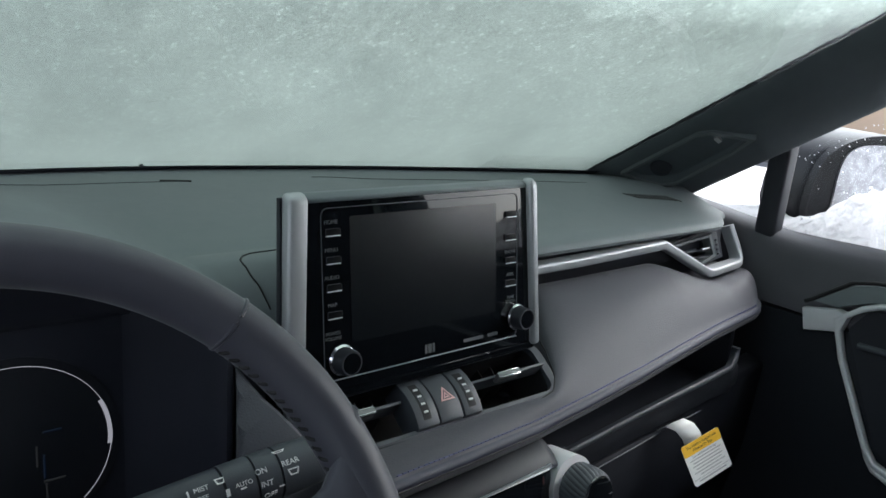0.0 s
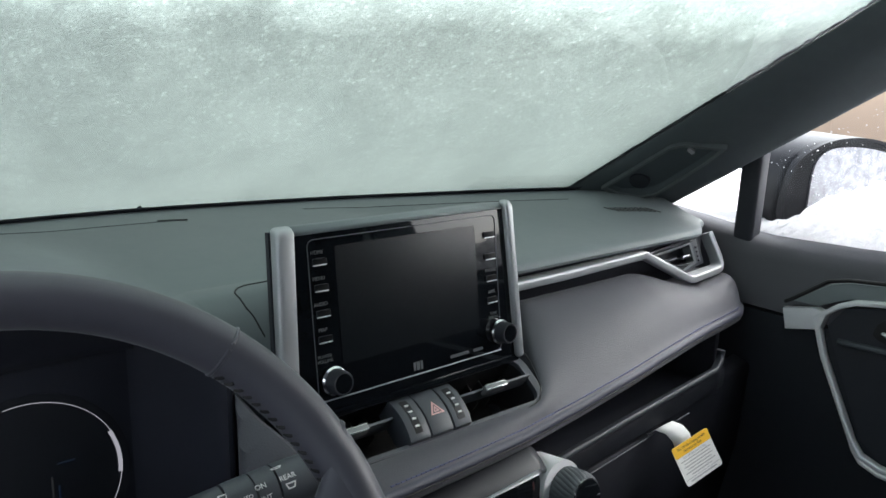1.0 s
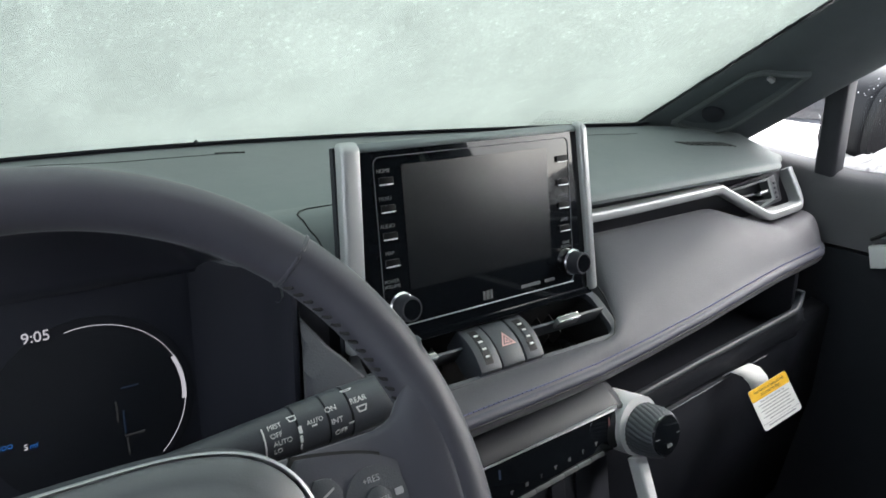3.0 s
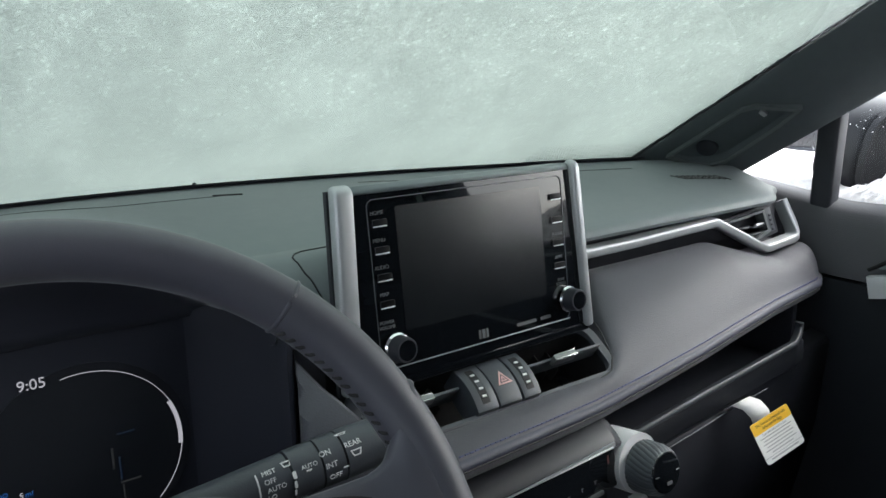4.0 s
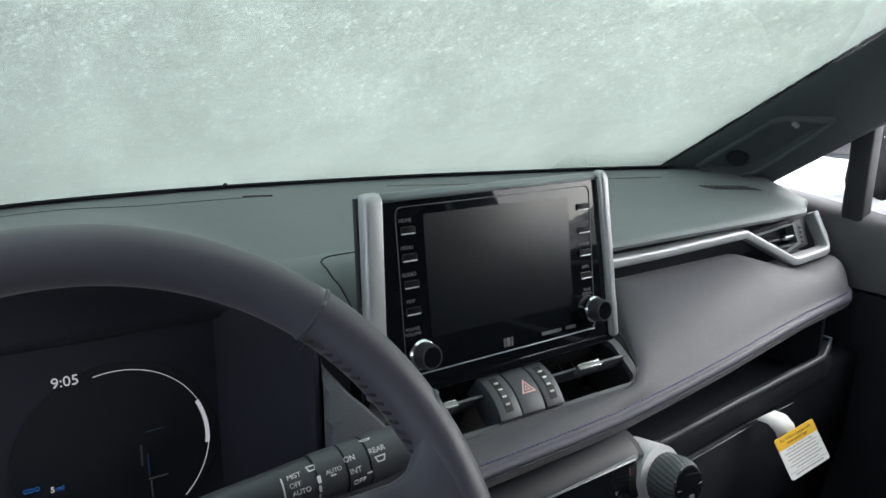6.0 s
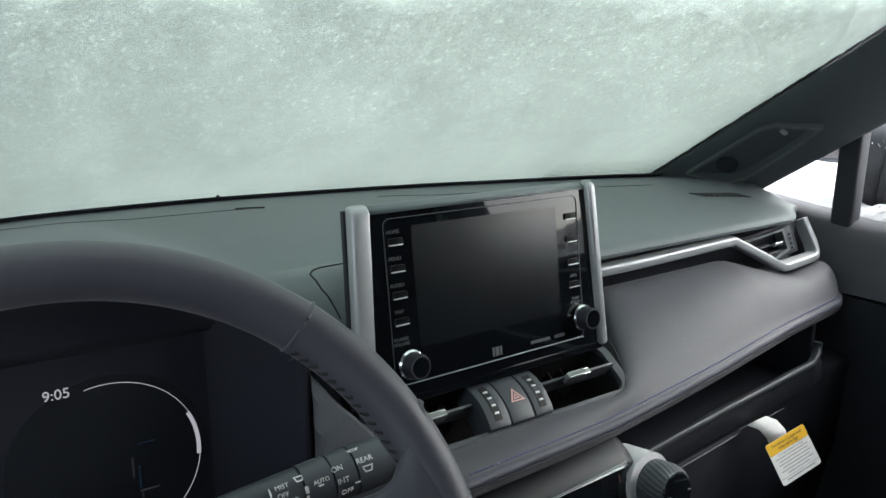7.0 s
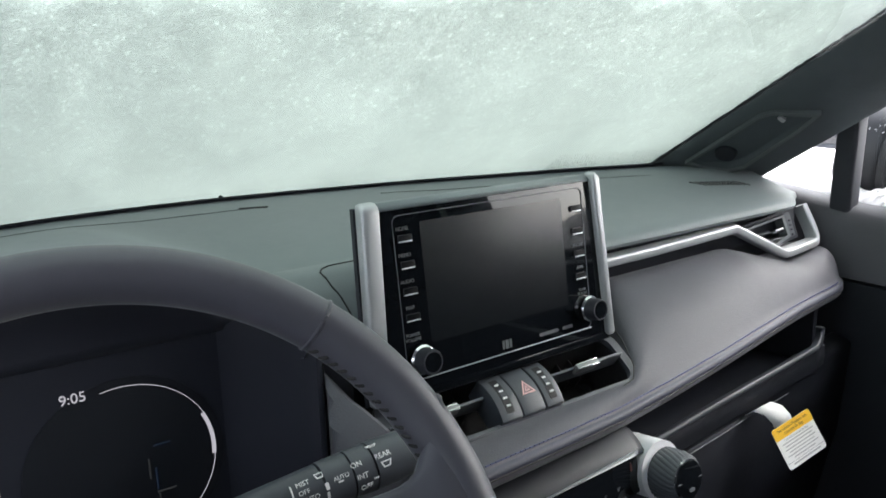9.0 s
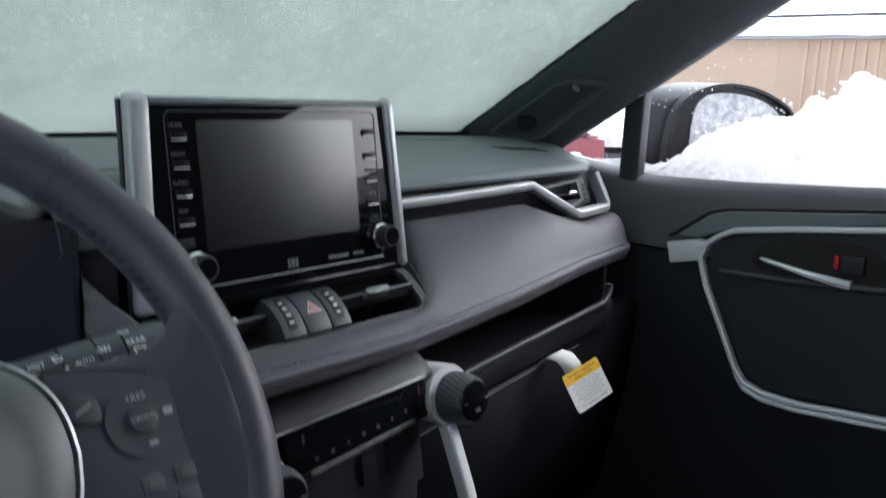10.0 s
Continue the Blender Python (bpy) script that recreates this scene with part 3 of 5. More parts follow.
pad_line([(-0.6 + 0.53 * i / 20, ws_base(-0.6 + 0.53 * i / 20) - 0.088 - 0.02 * i / 20) for i in range(21)], 0.0007, PLASTIC, "defroster_seam", "fine seam of the defroster cover")
pad_line([(0.1 + 0.42 * i / 20, ws_base(0.1 + 0.42 * i / 20) - 0.085) for i in range(21)], 0.0007, PLASTIC, "defroster_seam", "fine seam of the defroster cover")
pad_line([(-0.1, 0.97), (-0.084, 0.964), (-0.066, 0.955)], 0.0025, SEAM, "defroster_slot", "dark defroster slot")
for k in range(9):
    cx, cy = 0.545 + 0.0085 * k, 0.752 - 0.0035 * k
    pad_line([(cx - 0.006, cy + 0.012), (cx + 0.006, cy - 0.012)], 0.0013, SEAM, "vent_slit", "dark side defroster slit")
    # The glints between the slits are put on as pale ribs.
    pad_line([(cx - 0.001, cy + 0.0085), (cx + 0.0075, cy - 0.0085)], 0.0007, KEYGREY, "glint_rib", "pale rib carrying the glint between the slits")
# body behind and below, tray, lip, glovebox
part("dash_body", join(box((0.0, 0.86, 0.99), (1.3, 0.36, 0.16), 0.01), box((-0.47, 0.82, 0.85), (0.5, 0.3, 0.36), 0.01)), DARK, dash, "black inner body")


def silver_strip():
    pts = [(0.14, 0.634, 1.0755), (0.3, 0.636, 1.0755), (0.476, 0.639, 1.0785), (0.57, 0.626, 1.0322), (0.578, 0.6255, 1.0292), (0.587, 0.626, 1.0284), (0.671, 0.6372, 1.0278), (0.68, 0.6395, 1.0292), (0.6855, 0.643, 1.034), (0.689, 0.65, 1.045), (0.683, 0.667, 1.08)]
    return sweep(pts, rounded(0.012, 0.02, 0.003, 3), (0, -1, 0))


part("silver_strip", silver_strip(), SILVER, dash, "satin silver trim strip that turns down round the vent")
# The shade under the strip comes from this box's black colour.
part("strip_backing", box((0.42, 0.7, 1.063), (0.5, 0.07, 0.05), 0.004), DARK, dash, "black box behind the strip, for the shade below it")

# ---- side vent ----
svent = thing("side_vent", (0.6, 0.65, 1.03), "black side air vent with a silver tab in the dashboard's end", "air vent")
SV = axes((0.58, 0.648, 1.054), (1, 0.03, 0), (0, 0.25, 1))
outer = [(-0.075, 0.018), (0.07, 0.03), (0.078, -0.016), (0.004, -0.025)]
shape = [(-0.066, 0.016), (0.036, 0.022), (0.046, -0.012), (0.004, -0.021)]
inner = [(-0.056, 0.013), (0.031, 0.0185), (0.039, -0.0085), (0.006, -0.0165)]
part("back_plate", prism(outer, -0.06, -0.052, SV), DARK, svent)
part("frame", ring(shape, inner, -0.01, 0.004, SV), PODRIM, svent, "satin black vent frame")
part("duct", ring([(x * 1.02, y * 1.02) for x, y in inner], inner, -0.055, -0.01, SV), DARK, svent)
part("surround", ring(outer, shape, -0.02, -0.004, SV), DARK, svent)
part("slat", box((0.0, 0.001, -0.006), (0.082, 0.0025, 0.016), 0.001, SV), PLASTIC, svent)
part("slat", box((0.018, -0.011, -0.008), (0.034, 0.0025, 0.016), 0.001, SV), PLASTIC, svent)
part("tab", box((0.012, 0.002, 0.004), (0.021, 0.0065, 0.012), 0.002, SV), CHROME, svent, "silver tab")
part("wheel_plate", prism([(0.041, 0.023), (0.058, 0.024), (0.066, -0.012), (0.053, -0.014)], -0.006, 0.0, SV, 0.001), PLASTIC, svent)
for k in range(4):
    part("wheel_mark", box((0.053 + 0.0015 * k, 0.012 - 0.0072 * k, 0.001), (0.004, 0.0028, 0.002), 0.0004, SV), DARK, svent)

# ---- display unit ----
SCR = axes((-0.001, 0.539, 1.03), (1, 0.043, -0.012), (0, 0.143, 0.99))   # x across, y up the face, z to the rear


def on_screen(x, h, z=0.0):
    return SCR @ Matrix.Translation((x, h, z))


unit = thing("display_unit", (0, 0.56, 1.02), "black touchscreen display with silver side fins, standing on the dashboard", "display")
part("bezel", prism([(-0.1395, 0.004), (0.135, 0.004), (0.127, 0.166), (-0.1325, 0.166)], -0.03, 0.0, SCR, 0.0015), GLOSS, unit, "piano black surround")
part("panel_line", ring(rounded(0.2325, 0.147, 0.007, 5, -0.0025, 0.0865), rounded(0.2311, 0.1456, 0.0064, 5, -0.0025, 0.0865), 0.0, 0.0006, SCR), PLASTIC, unit)
part("screen", prism(rounded(0.1735, 0.1085, 0.002, 2, -0.0037, 0.0975), 0.0, 0.0006, SCR), SCREEN, unit, "dark unlit matt screen")
part("top_cover", sheet([[SCR @ Vector((x, h, z)) for x in (-0.133, 0.0, 0.128)] for h, z in ((0.165, 0.001), (0.1685, 0.0), (0.1715, -0.005), (0.1715, -0.03))]), PAD, unit,
     "grey top cover", thick=0.002)
part("back_shell", box((0.005, 0.085, -0.04), (0.2, 0.16, 0.05), 0.01, SCR), PLASTIC, unit)
for x0, w, lean in ((-0.1505, 0.0185, -0.044), (0.1255, 0.0115, 0.05)):
    prof = [(0.0, 0.005), (0.168, 0.007), (0.174, 0.002), (0.174, -0.007), (0.0, -0.007)]
    m = SCR @ Matrix(((0, 0, 1, x0), (1, 0, 0, 0), (0, 1, 0, 0), (0, 0, 0, 1)))
    bm = prism(prof, 0.0, w, m)
    bmesh.ops.bevel(bm, geom=bm.edges[:], offset=0.0042, segments=4, affect="EDGES", profile=0.5)
    for v in bm.verts:
        v.co.x += lean * (1.2 - v.co.z)
    part("side_fin", bm, SILVER, unit, "satin silver fin")
for x0, x1 in ((-0.1565, -0.1495), (0.1445, 0.1365)):
    part("fin_edge", prism([(x0 - 0.002, 0.0), (x0 + 0.002, 0.0), (x1 + 0.002, 0.17), (x1 - 0.002, 0.17)], -0.011, -0.006, SCR), DARK, unit)
part("sill", box((-0.002, 0.0, -0.012), (0.284, 0.008, 0.026), 0.002, SCR), GLOSS, unit)
part("lower_line", box((-0.0025, 0.0135, 0.0004), (0.231, 0.0009, 0.0014), 0.0002, SCR), SILVER, unit)


def key(x, h):
    k = part("button", prism(rounded(0.0145, 0.0062, 0.0012, 3), 0.0, 0.0016, on_screen(x, h), 0.0003), KEYBLACK, unit)
    # The key's lit lower edge is put on as a bright bar.
    part("key_highlight", box((0, -0.0028, 0.0014), (0.0138, 0.0009, 0.0016), 0.0003, on_screen(x, h)), BRIGHT, k)
    part("dim_edge", ring(rounded(0.0147, 0.0064, 0.0016, 3), rounded(0.0143, 0.006, 0.0014, 3), 0.001, 0.0018, on_screen(x, h)), DARK, k)


for i, word in enumerate(("HOME", "MENU", "AUDIO", "MAP")):
    h = 0.1395 - 0.0232 * i
    key(-0.1073, h)
    lettering("print", word, 0.0046, on_screen(-0.109, h + 0.0085, 0.0004), DIM, unit)
    key(0.1035, h)
for i, word in ((2, "PHONE"), (3, "APPS")):
    lettering("print", word, 0.0046, on_screen(0.1035, 0.1395 - 0.0232 * i + 0.0085, 0.0004), DIM, unit)
lettering("print", "POWER\nVOLUME", 0.0043, on_screen(-0.109, 0.052, 0.0004), DIM, unit)
lettering("print", "TUNE\nSCROLL", 0.004, on_screen(0.1045, 0.053, 0.0004), DIM, unit)


def knob(x, h):
    n = 48
    rows = [[((r + (0.0004 if i % 2 else 0.0)) * math.cos(2 * math.pi * i / n), (r + (0.0004 if i % 2 else 0.0)) * math.sin(2 * math.pi * i / n), z) for i in range(n)]
            for r, z in ((0.0112, 0.0), (0.0108, 0.016), (0.01, 0.018))]
    bm = sheet(rows, True, True)
    bmesh.ops.transform(bm, matrix=on_screen(x, h), verts=bm.verts)
    k = part("knob", bm, DARK, unit, "black ribbed rotary knob")
    part("knob_ring", lathe([(0.0, 0.0005), (0.0132, 0.0005), (0.0134, 0.004), (0.0118, 0.0055), (0.0, 0.0055)], on_screen(x, h)), CHROME, k, "silver ring")
    part("knob_cap", lathe([(0.0, 0.018), (0.0088, 0.0181), (0.008, 0.0172), (0.0, 0.017)], on_screen(x, h)), GLOSS, k)


knob(-0.1027, 0.031)
knob(0.1105, 0.034)
# maker's mark and service marks, as plain bars
for dx, w in ((-0.0045, 0.0026), (0.0, 0.0042), (0.0045, 0.0026)):
    part("mark", prism(rounded(w, 0.0085, 0.0005, 2), 0, 0.0006, on_screen(-0.003 + dx, 0.0218)), DIM, unit)
for cx, w in ((0.0528, 0.026), (0.079, 0.014)):
    part("mark", prism(rounded(w, 0.0032, 0.001, 2), 0, 0.0006, on_screen(cx, 0.021)), DIM, unit)

# ---- centre vents and hazard switch ----
VENT = axes((-0.002, 0.527, 1.004), (1, 0, 0), (0, 0.81, 0.58))
vent = thing("centre_vent", (0, 0.54, 0.99), "black air vents with silver tabs below the display", "air vent")
pocket = part("pocket", box((0.002, 0.004, -0.06), (0.29, 0.065, 0.004), 0, VENT), SEAM, vent, "black vent pocket")
for c, s in (((0.002, 0.034, -0.03), (0.285, 0.004, 0.06)), ((0.002, -0.024, -0.032), (0.285, 0.004, 0.056)), ((-0.14, 0.004, -0.032), (0.004, 0.06, 0.056)), ((0.144, 0.004, -0.032), (0.004, 0.06, 0.056))):
    part("pocket_wall", box(c, s, 0, VENT), SEAM, pocket)
for sx in (-1, 1):
    part("slat", box((sx * 0.092, 0.006, -0.004), (0.102, 0.003, 0.02), 0.0012, VENT), PLASTIC, vent)
    for k in range(4):
        part("fin", box((sx * (0.05 + 0.017 * k), 0.018, -0.034), (0.0012, 0.024, 0.02), 0, VENT), SEAM, vent)
    part("tab", box((sx * 0.0875, 0.0035, 0.006), (0.03, 0.0062, 0.012), 0.002, VENT), KEYGREY, vent, "silver-edged tab")
    part("tab_edge", join(box((sx * 0.0875, 0.0007, 0.0118), (0.028, 0.001, 0.0012), 0.0003, VENT), box((sx * 0.0875, 0.0063, 0.0118), (0.028, 0.0007, 0.001), 0.0002, VENT)), CHROME, vent, "chrome edge")
part("surround", ring(rounded(0.3, 0.074, 0.02, 6, 0.002, 0.002), rounded(0.28, 0.054, 0.012, 6, 0.002, 0.005), -0.006, 0.0006, VENT), PLASTIC, vent, "black rounded vent surround")
part("surround_seam", sweep([(0.155, 0.565, 1.036), (0.153, 0.54, 1.02), (0.147, 0.517, 1.0), (0.135, 0.506, 0.9915), (0.1, 0.499, 0.988), (-0.1, 0.499, 0.9915)], round_profile(0.0008, 0.0008, 6), (0, -0.58, 0.81)), SEAM, vent, "fine seam")
pod = thing("hazard_switch", (0, 0.53, 0.98), "dark grey hazard light switch between two vent wheels", "switch")


def crown(y):
    return 0.006 + 0.006 * (1 - (y / 0.024) ** 2)


def curved_block(cx, w, half, lift, bottom, bevel=0.0):
    """A block whose face is crowned from its lower to its upper end."""
    ys = [-half + 2 * half * i / 14 for i in range(15)]
    m = VENT @ Matrix(((0, 0, 1, cx - w / 2), (1, 0, 0, 0), (0, 1, 0, 0), (0, 0, 0, 1)))
    bm = prism([(y, crown(y) + lift) for y in ys] + [(half, bottom), (-half, bottom)], 0.0, w, m)
    if bevel:
        bmesh.ops.bevel(bm, geom=[e for e in bm.edges if e.calc_face_angle(0) > 0.6], offset=bevel, segments=2, affect="EDGES", profile=0.6)
    return bm


for cx, w in ((-0.0255, 0.0245), (0.0015, 0.0265), (0.0275, 0.0215)):
    part("switch_block", curved_block(cx, w, 0.024, 0.0, -0.02, 0.0012), PLASTIC, pod)
for cx in (-0.0255, 0.0275):
    part("slot", curved_block(cx, 0.0085, 0.018, 0.0003, 0.0), SEAM, pod)
    w = part("thumb_wheel", lathe([(0.0, -0.003), (0.013, -0.003), (0.013, 0.003), (0.0, 0.003)],
             VENT @ Matrix.Translation((cx, 0, 0.0003)) @ Matrix.Rotation(radians(90), 4, "Y")), PLASTIC, pod)
    for k in range(4):
        y = 0.011 - 0.0075 * k
        part("wheel_mark", box((cx, y, crown(y) + 0.0005), (0.0045, 0.0018, 0.0014), 0, VENT), INK, w)
tri = [(0.0095 * math.sin(a), 0.0095 * math.cos(a)) for a in (0, radians(240), radians(120))]
tri2 = [(0.0065 * math.sin(a), 0.0065 * math.cos(a)) for a in (0, radians(240), radians(120))]
tri3 = [(0.004 * math.sin(a), 0.004 * math.cos(a)) for a in (0, radians(240), radians(120))]
tm = VENT @ Matrix.Translation((0.0025, -0.002, 0.0118))
part("warning_triangle", join(ring(tri, tri2, 0, 0.0007, tm), ring(tri3, [(x * 0.45, y * 0.45) for x, y in tri3], 0, 0.0007, tm)), RED, pod, "pale red triangle")

# ---- steering wheel ----
WT = radians(32.1)
WH = axes((-0.402, 0.338, 1.034), (1, 0, 0), (0, math.sin(WT), math.cos(WT)))   # z to the driver
RIM_R, RIM_A, RIM_B = 0.2078, 0.0168, 0.019
wheel = thing("steering_wheel", (-0.401, 0.336, 1.02), "black leather steering wheel with silver trim", "steering wheel")


def rim_point(a, b, lift=0.0):
    r = RIM_R + (RIM_A + lift) * math.cos(b)
    return WH @ Vector((r * math.cos(a), r * math.sin(a), (RIM_B + lift) * math.sin(b)))


def rim():
    rows = []
    for i in range(144):
        a = 2 * math.pi * i / 144
        rows.append([rim_point(a, 2 * math.pi * k / 20) for k in range(20)])
    rows.append(rows[0])
    bm = sheet(rows, True)
    bmesh.ops.remove_doubles(bm, verts=bm.verts, dist=1e-6)
    return bm


rim_ob = part("rim", rim(), WHEEL, wheel, "dark stitched leather rim")
for deg in (46.4, 133.6):
    part("rim_seam", sweep([rim_point(radians(deg), 2 * math.pi * k / 24, -0.0001) for k in range(24)], round_profile(0.0014, 0.0012, 6), WH.to_3x3() @ Vector((math.cos(radians(deg)), math.sin(radians(deg)), 0)), True),
         WHEEL, rim_ob, "pressed seam in the leather")


def lacing():
    """Whip stitches over the join along the rim's inner edge."""
    bms = []
    # The shade in the lacing's dimples is drawn as black marks.
    for i in range(29):
        a = radians(-16 + i * 2.15)
        p = [rim_point(a + radians(0.9 * u), math.pi - 0.3 + 0.34 * u, 0.0004 * math.sin(math.pi * u) - 0.0004) for u in (0, 0.25, 0.5, 0.75, 1)]
        bms.append(sweep(p, round_profile(0.0016, 0.0009, 6), WH.to_3x3() @ Vector((0, 0, 1))))
    return join(*bms)


tagged(part("rim_lacing", lacing(), SEAM, rim_ob, "whip-stitched lacing along the inner edge, its shaded dimples drawn as black marks"), kind="stuff")


def hub_outline(k=1.0, n=72):
    """A shield, flat at its top, narrower below."""
    pts = []
    for i in range(n):
        a = 2 * math.pi * i / n
        c, s = math.cos(a), math.sin(a)
        x = 0.114 * abs(c) ** 0.62 * (1 if c > 0 else -1)
        y = (0.066 if s > 0 else 0.095) * abs(s) ** 0.75 * (1 if s > 0 else -1)
        if s < 0:
            x *= 1 - 0.25 * abs(s)
        pts.append((x * k, y * k - 0.004))
    return pts


def hub_skin(levels):
    rows = [[WH @ Vector((x, y, z)) for x, y in hub_outline(k)] for k, z in levels]
    return sheet(rows, True, True)


part("airbag_cover", hub_skin(((0.93, -0.03), (0.97, 0.01), (0.955, 0.018), (0.9, 0.022), (0.8, 0.024), (0.74, 0.0255), (0.6, 0.032), (0.35, 0.037), (0.1, 0.039))), COVER, wheel, "dark grey airbag cover with a raised middle")
part("hub_trim", hub_skin(((0.99, -0.005), (1.0, 0.012), (0.994, 0.0165), (0.978, 0.0175), (0.968, 0.013))), SILVER, wheel, "satin silver line round the cover")
part("hub_base", hub_skin(((1.0, -0.035), (1.04, -0.014), (1.04, -0.003), (1.0, 0.001))), PLASTIC, wheel)


def wing(sx):
    """The leather web between the hub and the rim, rising to the rim's face."""
    rows = []
    for i in range(19):
        x = 0.085 + 0.118 * i / 18
        top = curve_at(x, (0.085, 0.12, 0.15, 0.164, 0.174, 0.181, 0.1865, 0.192, 0.203), (0.0425, 0.0415, 0.0412, 0.0415, 0.0445, 0.052, 0.064, 0.076, 0.088))
        low = curve_at(x, (0.085, 0.15, 0.178, 0.203), (-0.07, -0.07, -0.105, -0.12))
        z = 0.003 + 0.0135 * ease(0.15, 0.202, x)
        rows.append([WH @ Vector((sx * x, y, z + dz)) for y, dz in [(top - 0.002, -0.012), (top, -0.006), (top - 0.001, -0.002), (top - 0.004, 0.0)] + [(top - 0.004 + (low - top + 0.004) * k / 7, 0.0) for k in range(1, 8)]])
    return sheet(rows)


def panel_outline(sx, k=1.0):
    pts = [(0.1, 0.041), (0.128, 0.037), (0.158, 0.029), (0.175, 0.017), (0.187, 0.0), (0.191, -0.015), (0.186, -0.028), (0.168, -0.046), (0.14, -0.055), (0.1, -0.055)]
    return [(sx * (0.128 + (x - 0.128) * k), -0.005 + (y + 0.005) * k) for x, y in pts]


for sx in (-1, 1):
    part("spoke", wing(sx), WHEEL, wheel, "leather-faced spoke", 50, 0.004, WH.to_3x3() @ Vector((0, 0, 1)))
    part("panel_groove", ring(soften(panel_outline(sx, 1.05)), soften(panel_outline(sx, 0.99)), -0.002, 0.0046, WH), SEAM, wheel)
    part("spoke_panel", prism(soften(panel_outline(sx)), 0.0, 0.0072, WH, 0.0026, 3), SHROUD, wheel, "black switch panel")
    sw = part("switch_ring", prism([(sx * 0.15 + 0.0195 * math.cos(a), 0.004 + 0.0195 * math.sin(a)) for a in [2 * math.pi * i / 40 for i in range(40)]], 0.0065, 0.0085, WH, 0.0012), PLASTIC, wheel, "round black switch")
    part("switch_gap", ring([(sx * 0.15 + 0.0212 * math.cos(2 * math.pi * i / 40), 0.004 + 0.0212 * math.sin(2 * math.pi * i / 40)) for i in range(40)],
                            [(sx * 0.15 + 0.0195 * math.cos(2 * math.pi * i / 40), 0.004 + 0.0195 * math.sin(2 * math.pi * i / 40)) for i in range(40)], 0.0063, 0.0067, WH), DARK, sw)
    part("switch_centre", prism([(sx * 0.15 + 0.008 * math.cos(a), 0.004 + 0.008 * math.sin(a)) for a in [2 * math.pi * i / 32 for i in range(32)]], 0.0085, 0.0105, WH, 0.001), PLASTIC, sw)
    part("side_button", prism(soften([(sx * x, y) for x, y in ((0.1135, 0.026), (0.126, 0.0255), (0.1315, 0.018), (0.13, 0.008), (0.1145, 0.0095))], 1), 0.0065, 0.0085, WH, 0.0012), PLASTIC, wheel)
    for bx, by in ((0.146, -0.03), (0.164, -0.029), (0.144, -0.044), (0.163, -0.042)):
        part("small_button", prism(rounded(0.012, 0.0085, 0.001, 2, sx * bx, by), 0.0065, 0.008, WH, 0.0008), PLASTIC, wheel)
        part("button_mark", prism(rounded(0.005, 0.003, 0.0005, 2, sx * bx, by), 0.008, 0.0083, WH), DIM, wheel)


def on_wheel(x, y, z):
    return WH @ Matrix.Translation((x, y, z))


lettering("print", "+RES", 0.0052, on_wheel(0.149, 0.016, 0.0087), WPRINT, wheel)
lettering("print", "CANCEL", 0.0036, on_wheel(0.15, 0.004, 0.0107), WPRINT, wheel)
part("button_mark", prism(rounded(0.0055, 0.004, 0.0008, 2, 0.164, 0.005), 0.0086, 0.0089, WH), WPRINT, wheel)
part("button_mark", prism(rounded(0.005, 0.002, 0.0005, 2, 0.152, -0.0095), 0.0086, 0.0089, WH), WPRINT, wheel)
part("button_mark", prism([(0.118, 0.0155), (0.1265, 0.0195), (0.1265, 0.0182), (0.118, 0.0142)], 0.0086, 0.0089, WH), WPRINT, wheel)
part("lower_spoke", prism(rounded(0.07, 0.13, 0.01, 4, 0, -0.115), -0.016, 0.004, WH, 0.004), PLASTIC, wheel)
part("column", lathe([(0.0, -0.22), (0.055, -0.22), (0.06, -0.05), (0.0, -0.05)], WH), DARK, wheel)

# ---- instrument cluster ----
cluster = thing("instrument_cluster", (-0.4, 0.63, 0.92), "black digital instrument display under a dash hood, showing the time", "instrument display")
CL = axes((-0.337, 0.629, 0.995), (1, 0, 0), (0, 0, 1))
part("lens", box((-0.05, 0.005, -0.006), (0.4, 0.22, 0.01), 0.002, CL), LENS, cluster, "glossy black lens")
for c, d in (((-0.27, 0.0, 0.0), (0.012, 0.24, 0.05)), ((-0.05, -0.11, 0.0), (0.45, 0.012, 0.06)), ((-0.05, 0.0, -0.03), (0.45, 0.26, 0.01))):
    part("housing_wall", box(c, d, 0.003, CL), HOUSE, cluster, "matt black housing")


def hood_cove():
    """The hood's lining, which curves from its lip down to the lens."""
    rows = []
    for i in range(40):
        x = -0.66 + 0.466 * i / 39
        yb, zb = brow(x)
        yf, zf = yb - 0.003 - 0.008 * ease(-0.27, -0.25, x), zb - 0.014 - 0.009 * ease(-0.27, -0.25, x)
        arc = [math.pi / 2 * k / 12 for k in range(13)]
        rows.append([(x, yf + (0.63 - yf) * math.sin(q), 1.097 + (zf - 1.097) * math.cos(q)) for q in arc])
    return sheet(rows)


def side_cove():
    """The housing's upright side, which curves from its rounded lip to the lens."""
    rows = []
    for i in range(24):
        z = 0.88 + 0.226 * i / 23
        arc = [math.pi / 2 * k / 12 for k in range(13)]
        rows.append([(-0.187, 0.585, z), (-0.1875, 0.565, z), (-0.19, 0.558, z), (-0.1935, 0.556, z)] + [(-0.254 + 0.058 * max(0.0, math.cos(q)) ** 1.5, 0.557 + 0.0728 * math.sin(q), z) for q in arc])
    return sheet(rows)


